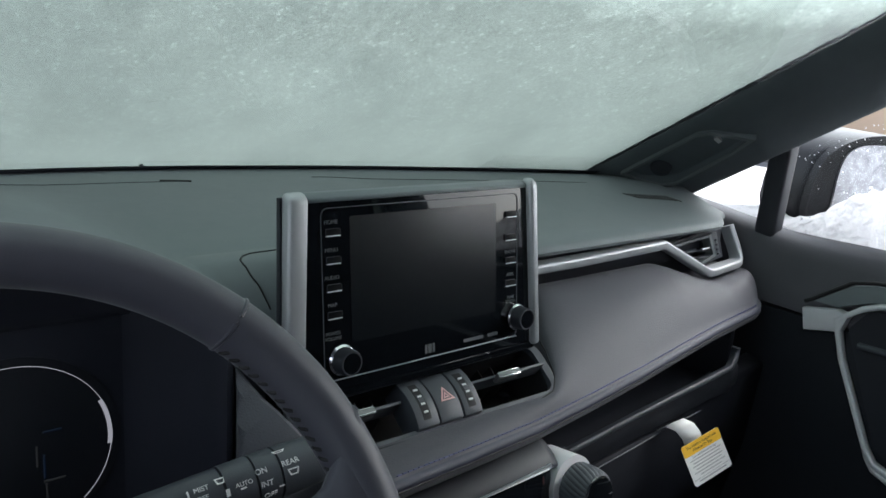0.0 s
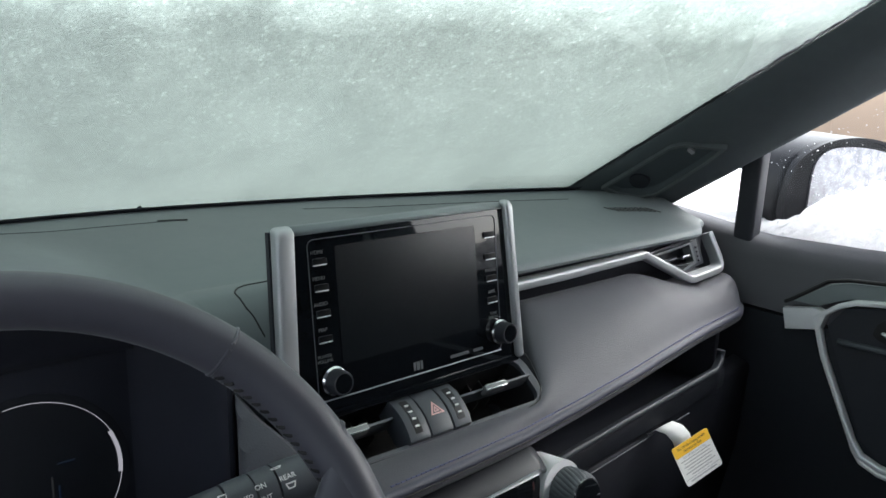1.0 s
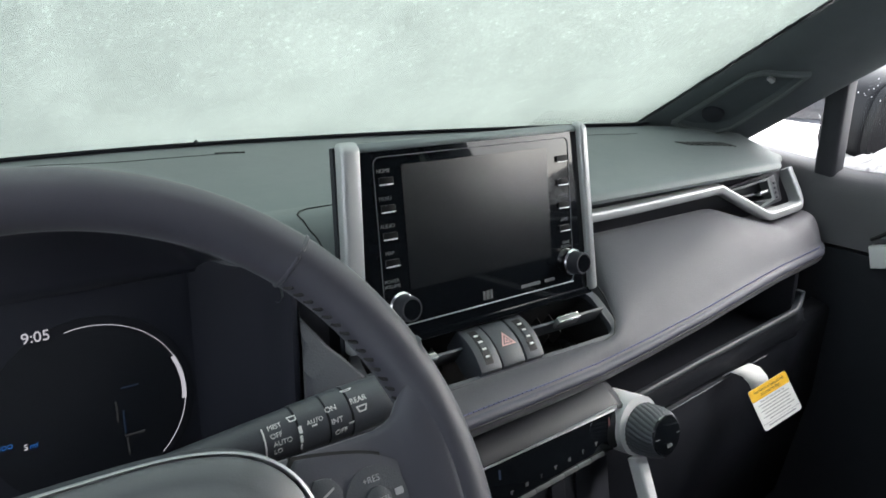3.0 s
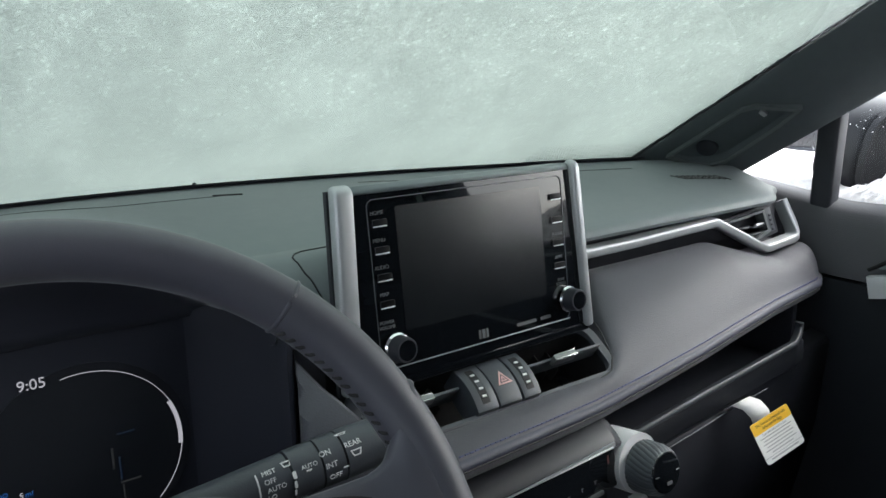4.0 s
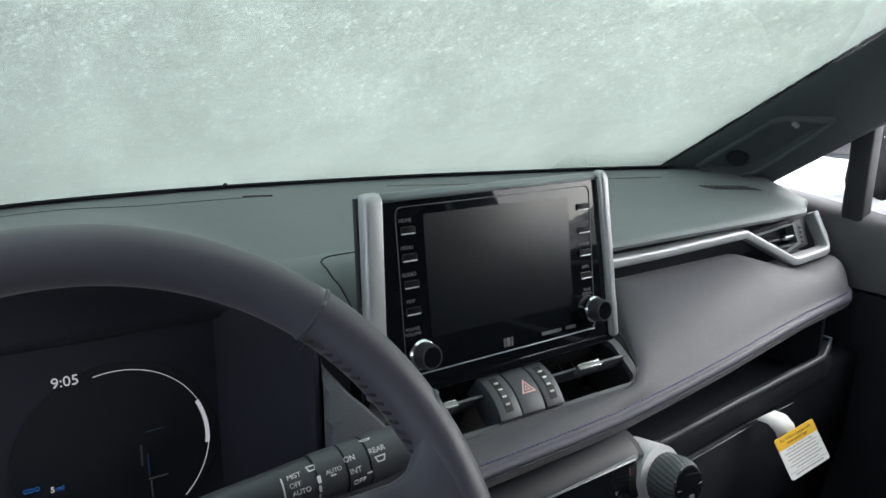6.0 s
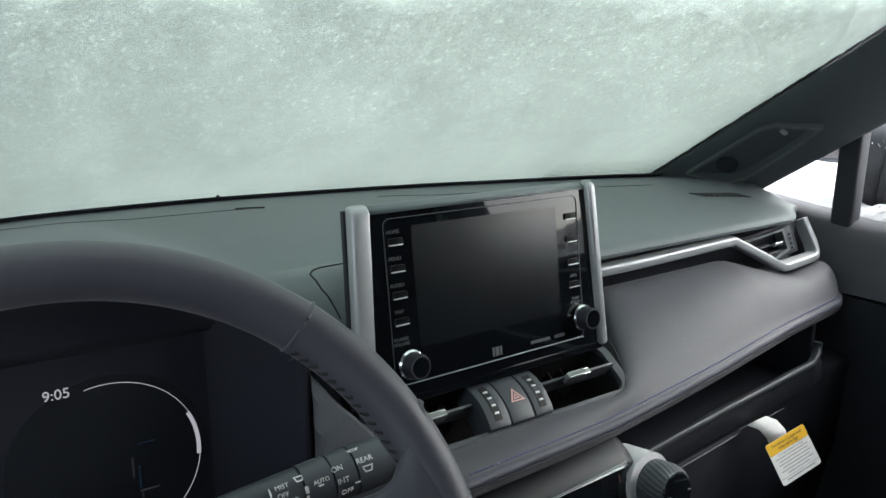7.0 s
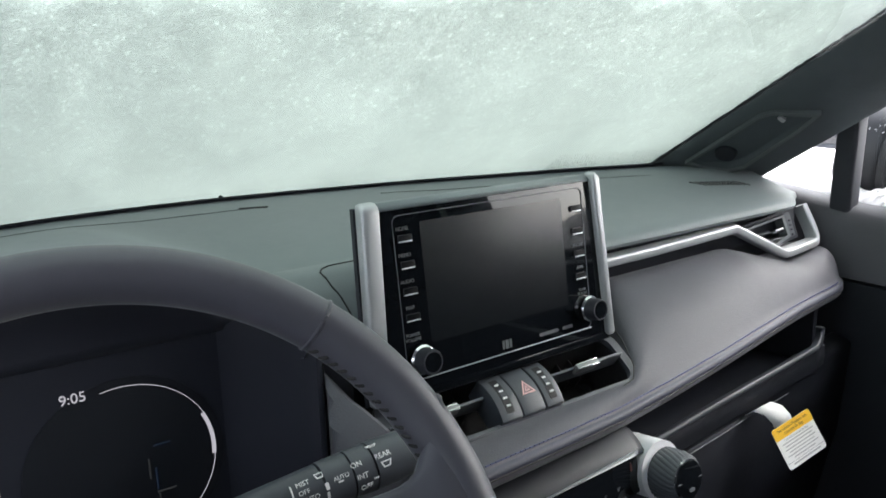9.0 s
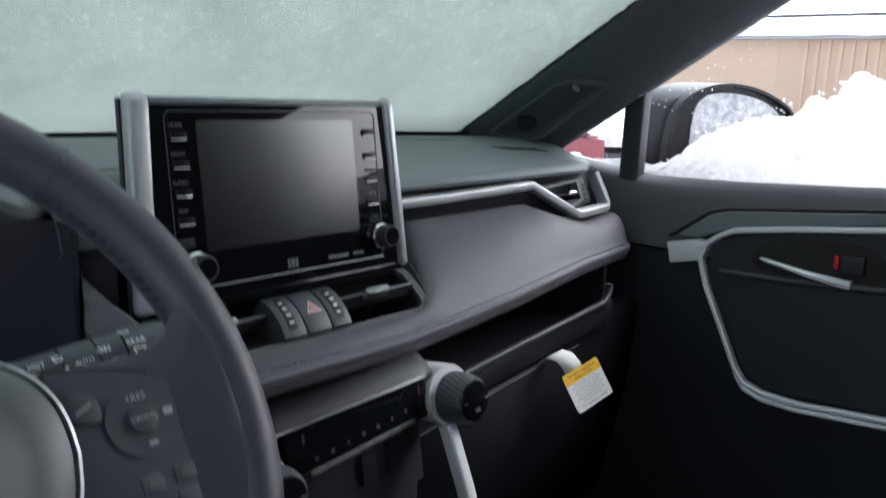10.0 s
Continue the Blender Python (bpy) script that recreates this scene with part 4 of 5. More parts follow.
part("hood_lining", hood_cove(), LENS, cluster, "matt dark lining under the hood", 60, 0.002)
part("housing_side", side_cove(), LENS, cluster, "smooth dark side of the housing", 60)
part("dial_face", prism([(0.08 * math.cos(2 * math.pi * i / 72), 0.08 * math.sin(2 * math.pi * i / 72)) for i in range(72)], -0.0005, 0.0002, CL), GLOVE, cluster, "round black dial face")
part("dial_arc", arc_band(0.0723, 0.0728, -47, 102, 0.0, 0.0008, CL, 60), LIT, cluster, "lit white dial line")
part("dial_zone", arc_band(0.0698, 0.0732, -7, 26, 0.0, 0.001, CL, 24), LIT, cluster)
lettering("clock", "9:05", 0.0118, CL @ Matrix.Translation((-0.035, 0.072, 0.0005)), LIT, cluster)
lettering("odometer_word", "ODO", 0.005, CL @ Matrix.Translation((-0.067, -0.0113, 0.0005)), LITBLUE, cluster)
lettering("odometer", "5", 0.0068, CL @ Matrix.Translation((-0.0525, -0.0155, 0.0005)), LIT, cluster)
lettering("odometer_unit", "mi", 0.006, CL @ Matrix.Translation((-0.047, -0.0155, 0.0005)), LITBLUE, cluster)
FAINT = glow("faint_white_glyph", (0.6, 0.62, 0.66), 0.008)
FAINTBLUE = glow("faint_blue_glyph", (0.08, 0.2, 0.5), 0.014)
part("gauge_mark", box((0.016, -0.006, 0.0006), (0.0016, 0.018, 0.0008), 0, CL), FAINT, cluster)
part("gauge_mark", box((0.021, -0.016, 0.0006), (0.0014, 0.02, 0.0008), 0, CL), FAINTBLUE, cluster)
part("gauge_mark", box((0.028, -0.029, 0.0006), (0.016, 0.0016, 0.0008), 0, CL), FAINT, cluster)
part("gauge_mark", box((0.022, -0.039, 0.0006), (0.0014, 0.016, 0.0008), 0, CL), FAINT, cluster)
part("gauge_mark", box((0.028, 0.014, 0.0006), (0.014, 0.0012, 0.0008), 0, CL), FAINTBLUE, cluster)
part("gauge_mark", box((-0.098, -0.027, 0.0006), (0.03, 0.0016, 0.0008), 0, CL @ Matrix.Rotation(radians(6), 4, "Z")), LIT, cluster)
part("gauge_mark", box((-0.098, 0.008, 0.0006), (0.008, 0.012, 0.0008), 0.001, CL), LIT, cluster)
part("gauge_mark", box((-0.098, 0.003, 0.0014), (0.007, 0.004, 0.0006), 0, CL), RED, cluster)

# ---- wiper stalk ----
stalk = thing("wiper_stalk", (-0.3, 0.42, 1.0), "black wiper stalk with white printed symbols beside the wheel", "stalk")
SA, SB = Vector((-0.333, 0.452, 1.026)), Vector((-0.178, 0.445, 1.038))
sd = (SB - SA).normalized()


def barrel(k0, k1, r0, r1, tip=False):
    ks = [k0 + (k1 - k0) * i / 6 for i in range(7)]
    rr = [r0 + (r1 - r0) * i / 6 for i in range(7)]
    if tip:
        ks += [k1 + 0.02, k1 + 0.04, k1 + 0.055, k1 + 0.065, k1 + 0.07]
        rr += [r1 * 0.97, r1 * 0.88, r1 * 0.7, r1 * 0.45, r1 * 0.2]
    n = 24
    side, up = sd.cross(Vector((0, 0, 1))).normalized(), None
    up = side.cross(sd).normalized()
    rows = [[SA.lerp(SB, k) + side * r * math.cos(2 * math.pi * i / n) + up * r * math.sin(2 * math.pi * i / n) for i in range(n)] for k, r in zip(ks, rr)]
    return sheet(rows, True, True)


part("barrel", barrel(0.0, 0.53, 0.0128, 0.016), PLASTIC, stalk, "tapered black barrel")
part("turn_ring", barrel(0.54, 0.668, 0.0166, 0.0171), PLASTIC, stalk, "turning ring")
part("turn_ring", barrel(0.677, 0.777, 0.0171, 0.0175), PLASTIC, stalk, "turning ring")
part("tip", barrel(0.787, 0.96, 0.0178, 0.0172, True), PLASTIC, stalk, "rounded end")


def on_stalk(x, deg):
    """A pose on the barrel's skin at the world x, deg above the level that faces the driver."""
    k = (x - SA.x) / (SB.x - SA.x)
    c, a = SA.lerp(SB, k), radians(deg)
    rad = curve_at(k, (0.0, 0.53, 0.54, 0.668, 0.777, 0.787, 0.96), (0.0129, 0.0161, 0.0167, 0.0172, 0.0176, 0.0179, 0.0173))
    n = Vector((0, -math.cos(a), math.sin(a)))
    m = axes(c + n * rad, sd, n.cross(sd))
    return m


for word, x, deg in (("MIST", -0.2660, 54), ("OFF", -0.2665, 32), ("AUTO", -0.2630, 12), ("LO", -0.2665, -8), ("AUTO", -0.2395, 34), ("ON", -0.2270, 47), ("INT", -0.2245, 17), ("OFF", -0.2220, -12), ("REAR", -0.2065, 46)):
    lettering("print", word, 0.0042 if x == -0.2395 else 0.0047 if x < -0.233 else 0.0054, on_stalk(x, deg), INK, stalk)
for x, deg, w, h in ((-0.2055, 25, 0.0085, 0.0045), (-0.211, 78, 0.009, 0.002), (-0.2535, 58, 0.007, 0.0042)):
    m = on_stalk(x, deg)
    part("wiper_symbol", ring([(-w / 2, h / 2), (w / 2, h / 2), (w * 0.32, -h / 2), (-w * 0.32, -h / 2)], [(-w * 0.36, h * 0.3), (w * 0.36, h * 0.3), (w * 0.22, -h * 0.3), (-w * 0.22, -h * 0.3)], 0, 0.0004, m), INK, stalk)
for k in range(3):
    part("scale_mark", prism(rounded(0.0026 - 0.0006 * k, 0.005, 0.0004, 2), 0, 0.0004, on_stalk(-0.2505, 26 - 22 * k)), INK, stalk)
for k in range(5):
    part("scale_mark", prism(rounded(0.0011, 0.0052, 0.0003, 2), 0, 0.0004, on_stalk(-0.2745, 50 - 18 * k)), INK, stalk)
part("scale_mark", prism(rounded(0.004, 0.0011, 0.0003, 2), 0, 0.0004, on_stalk(-0.2405, 25)), INK, stalk)
part("scale_mark", prism(rounded(0.004, 0.0011, 0.0003, 2), 0, 0.0004, on_stalk(-0.2145, 2)), INK, stalk)

# ---- climate panel ----
CT = radians(7)
CLIM = axes((0.01, 0.455, 0.922), (1, 0.02, 0.045), (0, math.sin(CT), math.cos(CT)))
climate = thing("climate_panel", (0, 0.46, 0.88), "piano black climate panel with two knurled knobs", "control panel")
ledge_rows = []
for x in (-0.2, -0.1, 0.0, 0.06, 0.09, 0.1):
    dz = 0.045 * (x - 0.09) - 0.004 * ease(0.08, 0.1, x)
    ledge_rows.append([(x, y, z + dz) for y, z in ((0.54, 0.972), (0.5, 0.966), (0.478, 0.96), (0.466, 0.953), (0.459, 0.946), (0.4575, 0.943), (0.463, 0.942))])
part("ledge", sheet(ledge_rows), GLOVE, climate, "satin black ledge", thick=0.003)
# The highlight of the ledge's lower lip is laid on as a bright thread.
part("ledge_highlight", sweep([(x, 0.4562, 0.9425 + 0.045 * (x - 0.09)) for x in (-0.085, 0.0, 0.085)], round_profile(0.001, 0.001, 6), (0, -1, 0)), BRIGHT, climate, "thin bright line put on as the ledge's highlight")
part("panel", prism(rounded(0.166, 0.042, 0.002, 2, -0.003, -0.003), -0.03, 0.0, CLIM, 0.001), GLOSS, climate, "glossy black display")
# The edge's highlight, wider towards one end, is shaped as a silver wedge.
part("edge_highlight", prism([(-0.088, 0.018), (0.04, 0.0175), (0.08, 0.0165), (0.08, 0.0205), (0.04, 0.019)], 0.0, 0.002, CLIM), SILVER, climate, "silver edge line, tapered like its highlight")
part("scale_mark", prism(rounded(0.0022, 0.009, 0.001, 2, -0.068, 0.006), 0.0, 0.0004, CLIM), FAINTBLUE, climate)
part("scale_mark", prism(rounded(0.0022, 0.009, 0.001, 2, 0.07, 0.006), 0.0, 0.0004, CLIM), mat("dim_red_print", (0.08, 0.015, 0.015), (0.06, 0.012, 0.012), 60, 0.6), climate)
for k in range(7):
    x = -0.056 + 0.0178 * k
    part("symbol", join(prism(rounded((0.0042, 0.0034, 0.0026)[k % 3], 0.0008, 0.0003, 2, x, -0.0146 + 0.001 * k), 0.0, 0.0005, CLIM),
                        prism(rounded((0.0014, 0.0036, 0.001)[k % 3], 0.0022, 0.0003, 2, x - 0.0004, -0.0166 + 0.001 * k), 0.0, 0.0005, CLIM)), DIM, climate)
    part("rocker_key", prism(rounded(0.0175, 0.0042, 0.0008, 2, x, -0.0262 + 0.0006 * k), -0.01, 0.002, CLIM, 0.0007), KEYGREY, climate, "satin grey rocker key")
part("lower_panel", box((0.0, -0.062, -0.024), (0.17, 0.066, 0.01), 0.002, CLIM), DARK, climate)
part("rocker_switch", prism(rounded(0.018, 0.03, 0.003, 3, 0.012, -0.055), -0.02, -0.014, CLIM, 0.002), DARK, climate)
part("switch_blank", prism(rounded(0.022, 0.034, 0.003, 3, 0.048, -0.053), -0.02, -0.016, CLIM, 0.002), DARK, climate)


def climate_knob(x, y, z):
    ka = radians(10)
    m = axes((x, y, z), (1, 0, 0), (0, math.sin(ka), math.cos(ka)))
    n = 90
    rows = []
    for r, h in ((0.0262, 0.0), (0.0255, 0.018), (0.0235, 0.027), (0.0205, 0.031)):
        rows.append([((r - (0.0007 if i % 3 == 0 else 0.0)) * math.cos(2 * math.pi * i / n + h * 14), (r - (0.0007 if i % 3 == 0 else 0.0)) * math.sin(2 * math.pi * i / n + h * 14), h) for i in range(n)])
    bm = sheet(rows, True, True)
    bmesh.ops.transform(bm, matrix=m, verts=bm.verts)
    k = part("knob", bm, PLASTIC, climate, "ribbed black knob")
    part("knob_lens", lathe([(0.0, 0.031), (0.0196, 0.031), (0.0186, 0.0325), (0.012, 0.0338), (0.0, 0.0342)], m), GLOSS, k, "glossy black cap")
    part("lens_line", box((0, 0.0, 0.0332), (0.034, 0.0006, 0.0012), 0, m), KEYGREY, k)
    part("lens_arc", arc_band(0.0192, 0.0203, 60, 200, 0.03, 0.0322, m), CHROME, k)
    part("lens_arc", arc_band(0.0192, 0.0203, 250, 290, 0.03, 0.0322, m), CHROME, k)
    part("symbol", prism(rounded(0.007, 0.0035, 0.0008, 2, 0, -0.009), 0.0345, 0.0352, m), DIM, k)
    b = [(0.0282 * math.cos(a), 0.0298 * math.sin(a)) for a in [2 * math.pi * i / 48 for i in range(48)]]
    part("knob_bracket", prism([(px - 0.005, py + 0.004) for px, py in b], -0.035, 0.003, m, 0.005, 4), BRIGHT, climate, "satin silver bracket round the knob")


climate_knob(0.121, 0.452, 0.914)
climate_knob(-0.102, 0.447, 0.895)
part("console_strip", sweep([(0.104, 0.44, 0.893), (0.104, 0.415, 0.84), (0.1, 0.37, 0.74)], rounded(0.013, 0.016, 0.003, 3), (0, -1, 0.4)), BRIGHT, climate, "satin silver upright strip")
part("console_body", box((0.0, 0.58, 0.72), (0.22, 0.2, 0.4), 0.01), DARK, climate)

# ---- tray, glovebox, warning tag ----
glove = thing("glovebox", (0.4, 0.6, 0.6), "black glovebox with an open tray above it", "glovebox")
part("tray_floor", box((0.36, 0.66, 0.862), (0.48, 0.19, 0.01), 0.003), DARK, glove)
part("tray_back", box((0.36, 0.72, 0.92), (0.5, 0.01, 0.13), 0.003), DARK, glove)
part("tray_side", box((0.125, 0.64, 0.91), (0.01, 0.16, 0.11), 0.003), DARK, glove)
part("tray_side", box((0.605, 0.66, 0.92), (0.01, 0.16, 0.11), 0.003), DARK, glove)
LIP = [(0.12, 0.852), (0.245, 0.871), (0.36, 0.885), (0.476, 0.897), (0.566, 0.9065), (0.588, 0.912), (0.596, 0.92), (0.596, 0.928)]
part("tray_lip", sweep([(x, 0.556 + 0.012 * ease(0.57, 0.6, x), z) for x, z in LIP], rounded(0.0075, 0.013, 0.003, 4), (0, -1, 0.45)), PLASTIC, glove, "satin black tray lip")
part("tray_front", sheet([[(x, y, curve_at(x, [p[0] for p in LIP[:6]], [p[1] for p in LIP[:6]]) + dz) for y, dz in ((0.559, -0.001), (0.5545, -0.006), (0.5525, -0.02), (0.5535, -0.034), (0.56, -0.039))] for x in np.linspace(0.12, 0.588, 24)]),
     GLOVE, glove, "satin black panel below the tray lip", thick=0.004)
part("door", sheet([[(x, y + (0 if x < 0.6 else 0.02), z + 0.115 * (x - 0.4)) for x in (0.13, 0.4, 0.6, 0.7)] for y, z in ((0.585, 0.852), (0.558, 0.846), (0.554, 0.84), (0.562, 0.7), (0.6, 0.5))]),
     DARK, glove, "matt black glovebox door", thick=0.01)
# A paler thread is laid along the seam as its highlight.
part("seam_highlight", sweep([(0.13, 0.5505, 0.8115), (0.294, 0.5505, 0.8335), (0.36, 0.5505, 0.8415), (0.43, 0.5505, 0.851), (0.5, 0.5505, 0.8575)], round_profile(0.0009, 0.0009, 6), (0, -1, 0)), PLASTIC, glove)
tag = thing("warning_tag", (0.46, 0.505, 0.78), "white paper airbag warning tag with an amber band", "tag")
T = axes((0.418, 0.522, 0.837), (0.077, -0.003, 0.012), (-0.01, 0.028, 0.044))
part("paper", prism(rounded(0.078, 0.054, 0.004, 3, 0.039, -0.027), -0.0004, 0.0004, T), PAPER, tag, "white printed paper")
part("band", prism(rounded(0.078, 0.0155, 0.003, 3, 0.039, -0.00775), 0.0004, 0.0008, T), AMBER, tag, "amber band")
part("strap", sheet([[(0.4145 + a, y, z), (0.4465 + a, y - 0.004, z + 0.006)] for a, y, z in ((-0.009, 0.553, 0.852), (-0.006, 0.543, 0.861), (0.003, 0.532, 0.857), (0.012, 0.5255, 0.845), (0.016, 0.523, 0.835))]), PAPER, tag, thick=0.0006)
BROWN = mat("brown_print", (0.2, 0.11, 0.01), (0.17, 0.09, 0.01), 60, 0.6)
GREY = mat("pale_grey_print", (0.42, 0.42, 0.43), (0.38, 0.38, 0.39), 60, 0.6)
lettering("print", "This Vehicle is Equipped with\nAdvanced Air Bags", 0.0052, T @ Matrix.Translation((0.039, -0.008, 0.0009)), BROWN, tag, 0.0001)
lettering("print", "Even with Advanced Air Bags", 0.0042, T @ Matrix.Translation((0.039, -0.0185, 0.0005)), GREY, tag, 0.0001)
for k, w in enumerate((0.064, 0.056, 0.062, 0.053, 0.064, 0.044)):
    part("text_bar", prism(rounded(w, 0.0013, 0.0003, 2, 0.039, -0.0225 - 0.004 * k), 0.0004, 0.0006, T), GREY, tag)
part("rule", box((0.039, -0.0462, 0.0005), (0.074, 0.0006, 0.0002), 0, T), GREY, tag)
part("text_bar", prism(rounded(0.056, 0.0018, 0.0003, 2, 0.039, -0.0495), 0.0004, 0.0006, T), GREY, tag)

# ---- tweeter pod on the pillar ----
speaker = thing("tweeter_pod", (0.62, 0.74, 1.12), "dark grey tweeter pod on the windscreen pillar", "speaker")
PODM = axes((0.649, 0.693, 1.191), (0, -0.843, 0.538), (-0.733, 0.367, 0.573))
pod_out = [(-0.147, 0.046), (0.01, 0.047), (0.031, 0.038), (0.073, -0.008), (0.029, -0.015), (-0.085, -0.022), (-0.112, -0.012), (-0.139, 0.023)]
cxp, cyp = sum(p[0] for p in pod_out) / 8, sum(p[1] for p in pod_out) / 8
pod_in = [(cxp + (x - cxp) * 0.92, cyp + (y - cyp) * 0.88) for x, y in pod_out]
part("pod_rim", ring(pod_out, pod_in, -0.03, 0.006, PODM), PODRIM, speaker, "raised dark rim")
part("pod_face", sheet([[PODM @ Vector((cxp + (x - cxp) * k, cyp + (y - cyp) * k, z)) for x, y in pod_in] for k, z in ((1.0, 0.002), (0.92, -0.003), (0.8, -0.007), (0.4, -0.009), (0.001, -0.009))], True), CLOTH, speaker, "hollowed dark face")
part("grille", lathe([(0.0, 0.0), (0.016, 0.0005), (0.018, -0.004), (0.0, -0.0085)], PODM @ Matrix.Translation((-0.087, 0.017, 0.0))), DARK, speaker, "round black grille")
part("mark", prism(rounded(0.007, 0.011, 0.0008, 2, 0.026, 0.019), -0.012, 0.0035, PODM), GREY, speaker)

# ---- passenger door ----
door = thing("door_1", (0.75, 0.2, 0.4), "black car door with a silver-trimmed armrest, closed", "door", "", "structure")


def belt(y):
    return curve_at(y, (-0.6, 0.25, 0.45, 0.6, 0.8), (1.13, 1.098, 1.084, 1.078, 1.1))


def door_rows(profile):
    return [[(x, y, z if z > 0 else belt(y) + z) for x, z in profile] for y in [0.82 - 1.4 * i / 39 for i in range(40)]]


part("upper_trim", sheet(door_rows([(0.80, -0.03), (0.775, -0.0001), (0.757, -0.0001), (0.742, -0.004), (0.732, -0.012), (0.722, -0.03), (0.713, 1.0), (0.709, 0.974), (0.72, 0.97)])), DOORSOFT, door, "dark grey soft upper trim", thick=0.006)
part("lower_trim", sheet(door_rows([(0.72, 0.971), (0.706, 0.969), (0.704, 0.93), (0.708, 0.8), (0.72, 0.6), (0.73, 0.36)])), GLOVE, door, "black moulded lower trim", thick=0.006)
part("outer_skin", box((0.84, 0.1, 0.72), (0.03, 1.5, 0.66), 0.01), DARK, door)
DM = axes((0.703, 0, 0), (0, -1, 0), (0, 0, 1))
part("insert", prism([(-0.519, 1.0), (-0.467, 1.038), (-0.44, 1.046), (-0.233, 1.071), (0.3, 1.12), (0.3, 1.1), (-0.23, 1.058), (-0.438, 1.025), (-0.479, 1.001)], -0.01, 0.004, DM, 0.003), PAD, door, "stitched dark grey insert")
part("piping", sweep([(0.7, 0.53, 0.996), (0.7, 0.519, 1.003), (0.7, 0.469, 1.042), (0.7, 0.44, 1.05), (0.7, 0.233, 1.075), (0.7, -0.3, 1.124)], round_profile(0.003, 0.003, 8), (-1, 0, 0)), SEAM, door, "black piping")
trim_pts = [(0.23, 1.051), (0.35, 1.034), (0.425, 1.021), (0.447, 1.01), (0.478, 0.985), (0.46, 0.93), (0.403, 0.816), (0.388, 0.797), (0.36, 0.788), (0.31, 0.787), (0.19, 0.8), (0.0, 0.83)]
part("silver_trim", sweep([(0.698, -0.3, 1.11), (0.698, 0.0, 1.079)] + [(0.698, y, z) for y, z in trim_pts] + [(0.698, -0.3, 0.88)], rounded(0.0085, 0.013, 0.003, 3), (-1, 0, 0)), BRIGHT, door, "satin silver armrest trim")
part("trim_lip", sweep([(0.699, y, z) for y, z in ((0.418, 0.846), (0.398, 0.803), (0.386, 0.788), (0.36, 0.779), (0.31, 0.778), (0.19, 0.791), (0.0, 0.821), (-0.3, 0.871))], rounded(0.0075, 0.013, 0.003, 3), (-1, 0, 0)), BRIGHT, door, "broad silver lower run of the trim")
part("trim_corner", prism([(-0.53, 0.987), (-0.48, 0.999), (-0.462, 0.995), (-0.47, 0.968), (-0.522, 0.955)], -0.005, 0.011, DM, 0.004), BRIGHT, door, "satin silver corner")
# The armrest hollow's shade is put on as a flat dark plate.
part("pocket", prism([(-0.462, 0.975), (-0.44, 1.008), (-0.35, 1.028), (0.2, 1.09), (0.2, 0.86), (-0.2, 0.806), (-0.36, 0.795), (-0.395, 0.82)], -0.004, 0.0015, DM), DARK, door, "flat black plate for the shaded armrest hollow")
part("ledge", sweep([(0.701, 0.443, 0.957), (0.699, 0.35, 0.962), (0.699, 0.218, 0.973)], rounded(0.008, 0.014, 0.003, 3), (-1, 0, 0)), PLASTIC, door)
# Likewise flat: black colour stands for the shade behind the handle.
part("handle_cup", prism(soften([(-0.4, 0.968), (-0.395, 1.0), (-0.36, 1.02), (-0.225, 1.03), (-0.222, 0.972), (-0.26, 0.966)]), 0.001, 0.0035, DM, 0.001), SEAM, door, "flat black plate for the shaded recess behind the handle")
part("inner_handle", sheet([[(0.695 - d, y, z + w), (0.69 - d, y, z + w * 0.9), (0.688 - d, y, z), (0.69 - d, y, z - w * 0.9), (0.695 - d, y, z - w), (0.7 - d, y, z)] for y, z, w, d in
     ((0.383, 0.988, 0.0015, 0.0), (0.375, 0.987, 0.003, 0.003), (0.35, 0.984, 0.0035, 0.007), (0.32, 0.98, 0.0042, 0.009), (0.29, 0.976, 0.0055, 0.007), (0.268, 0.973, 0.006, 0.003), (0.26, 0.972, 0.006, 0.0))], True, True), BRIGHT, door, "satin silver pull handle")
part("lock_switch", box((0.697, 0.262, 1.0), (0.012, 0.03, 0.026), 0.003), DARK, door, "black lock switch")
part("lock_mark", box((0.692, 0.281, 1.001), (0.006, 0.0065, 0.018), 0.001), mat("red_enamel", (0.6, 0.02, 0.02), (0.5, 0.02, 0.02), 60, 0.4), door, "red lock mark")
structure("window_bar", sweep([(0.748, 0.633, 1.06), (0.746, 0.631, 1.14), (0.738, 0.625, 1.25)], rounded(0.034, 0.03, 0.006, 3), (-1, 0, 0)), DARK,
          "black upright bar between the quarter light and the window", "window bar")
win = structure("window_1", sheet([[(0.77, 0.85, 1.06), (0.775, -0.5, 1.08)], [(0.75, 0.45, 1.3), (0.75, -0.5, 1.3)], [(0.70, 0.1, 1.5), (0.70, -0.5, 1.55)]]), GLASS,
                "clear side window glass with snow piled outside", "window", facing=(-1, 0, 0))
win.visible_shadow = False

# ---- outside ----
mirror = thing("door_mirror", (0.95, 0.63, 1.05), "black door mirror with a snowy glass, outside the window", "mirror")
MM = axes((0.86, 0.62, 1.15), (1, -0.45, 0), (0, 0, 1))
shell_pts = [(-0.03, -0.09), (-0.02, 0.03), (0.02, 0.065), (0.07, 0.081), (0.13, 0.083), (0.2, 0.066), (0.25, 0.04), (0.262, 0.02), (0.255, -0.05), (0.22, -0.085), (0.1, -0.1)]
shell_pts = soften(shell_pts)
part("shell", prism(shell_pts, -0.11, 0.0, MM, 0.02, 4), CARBLACK, mirror, "glossy black housing")
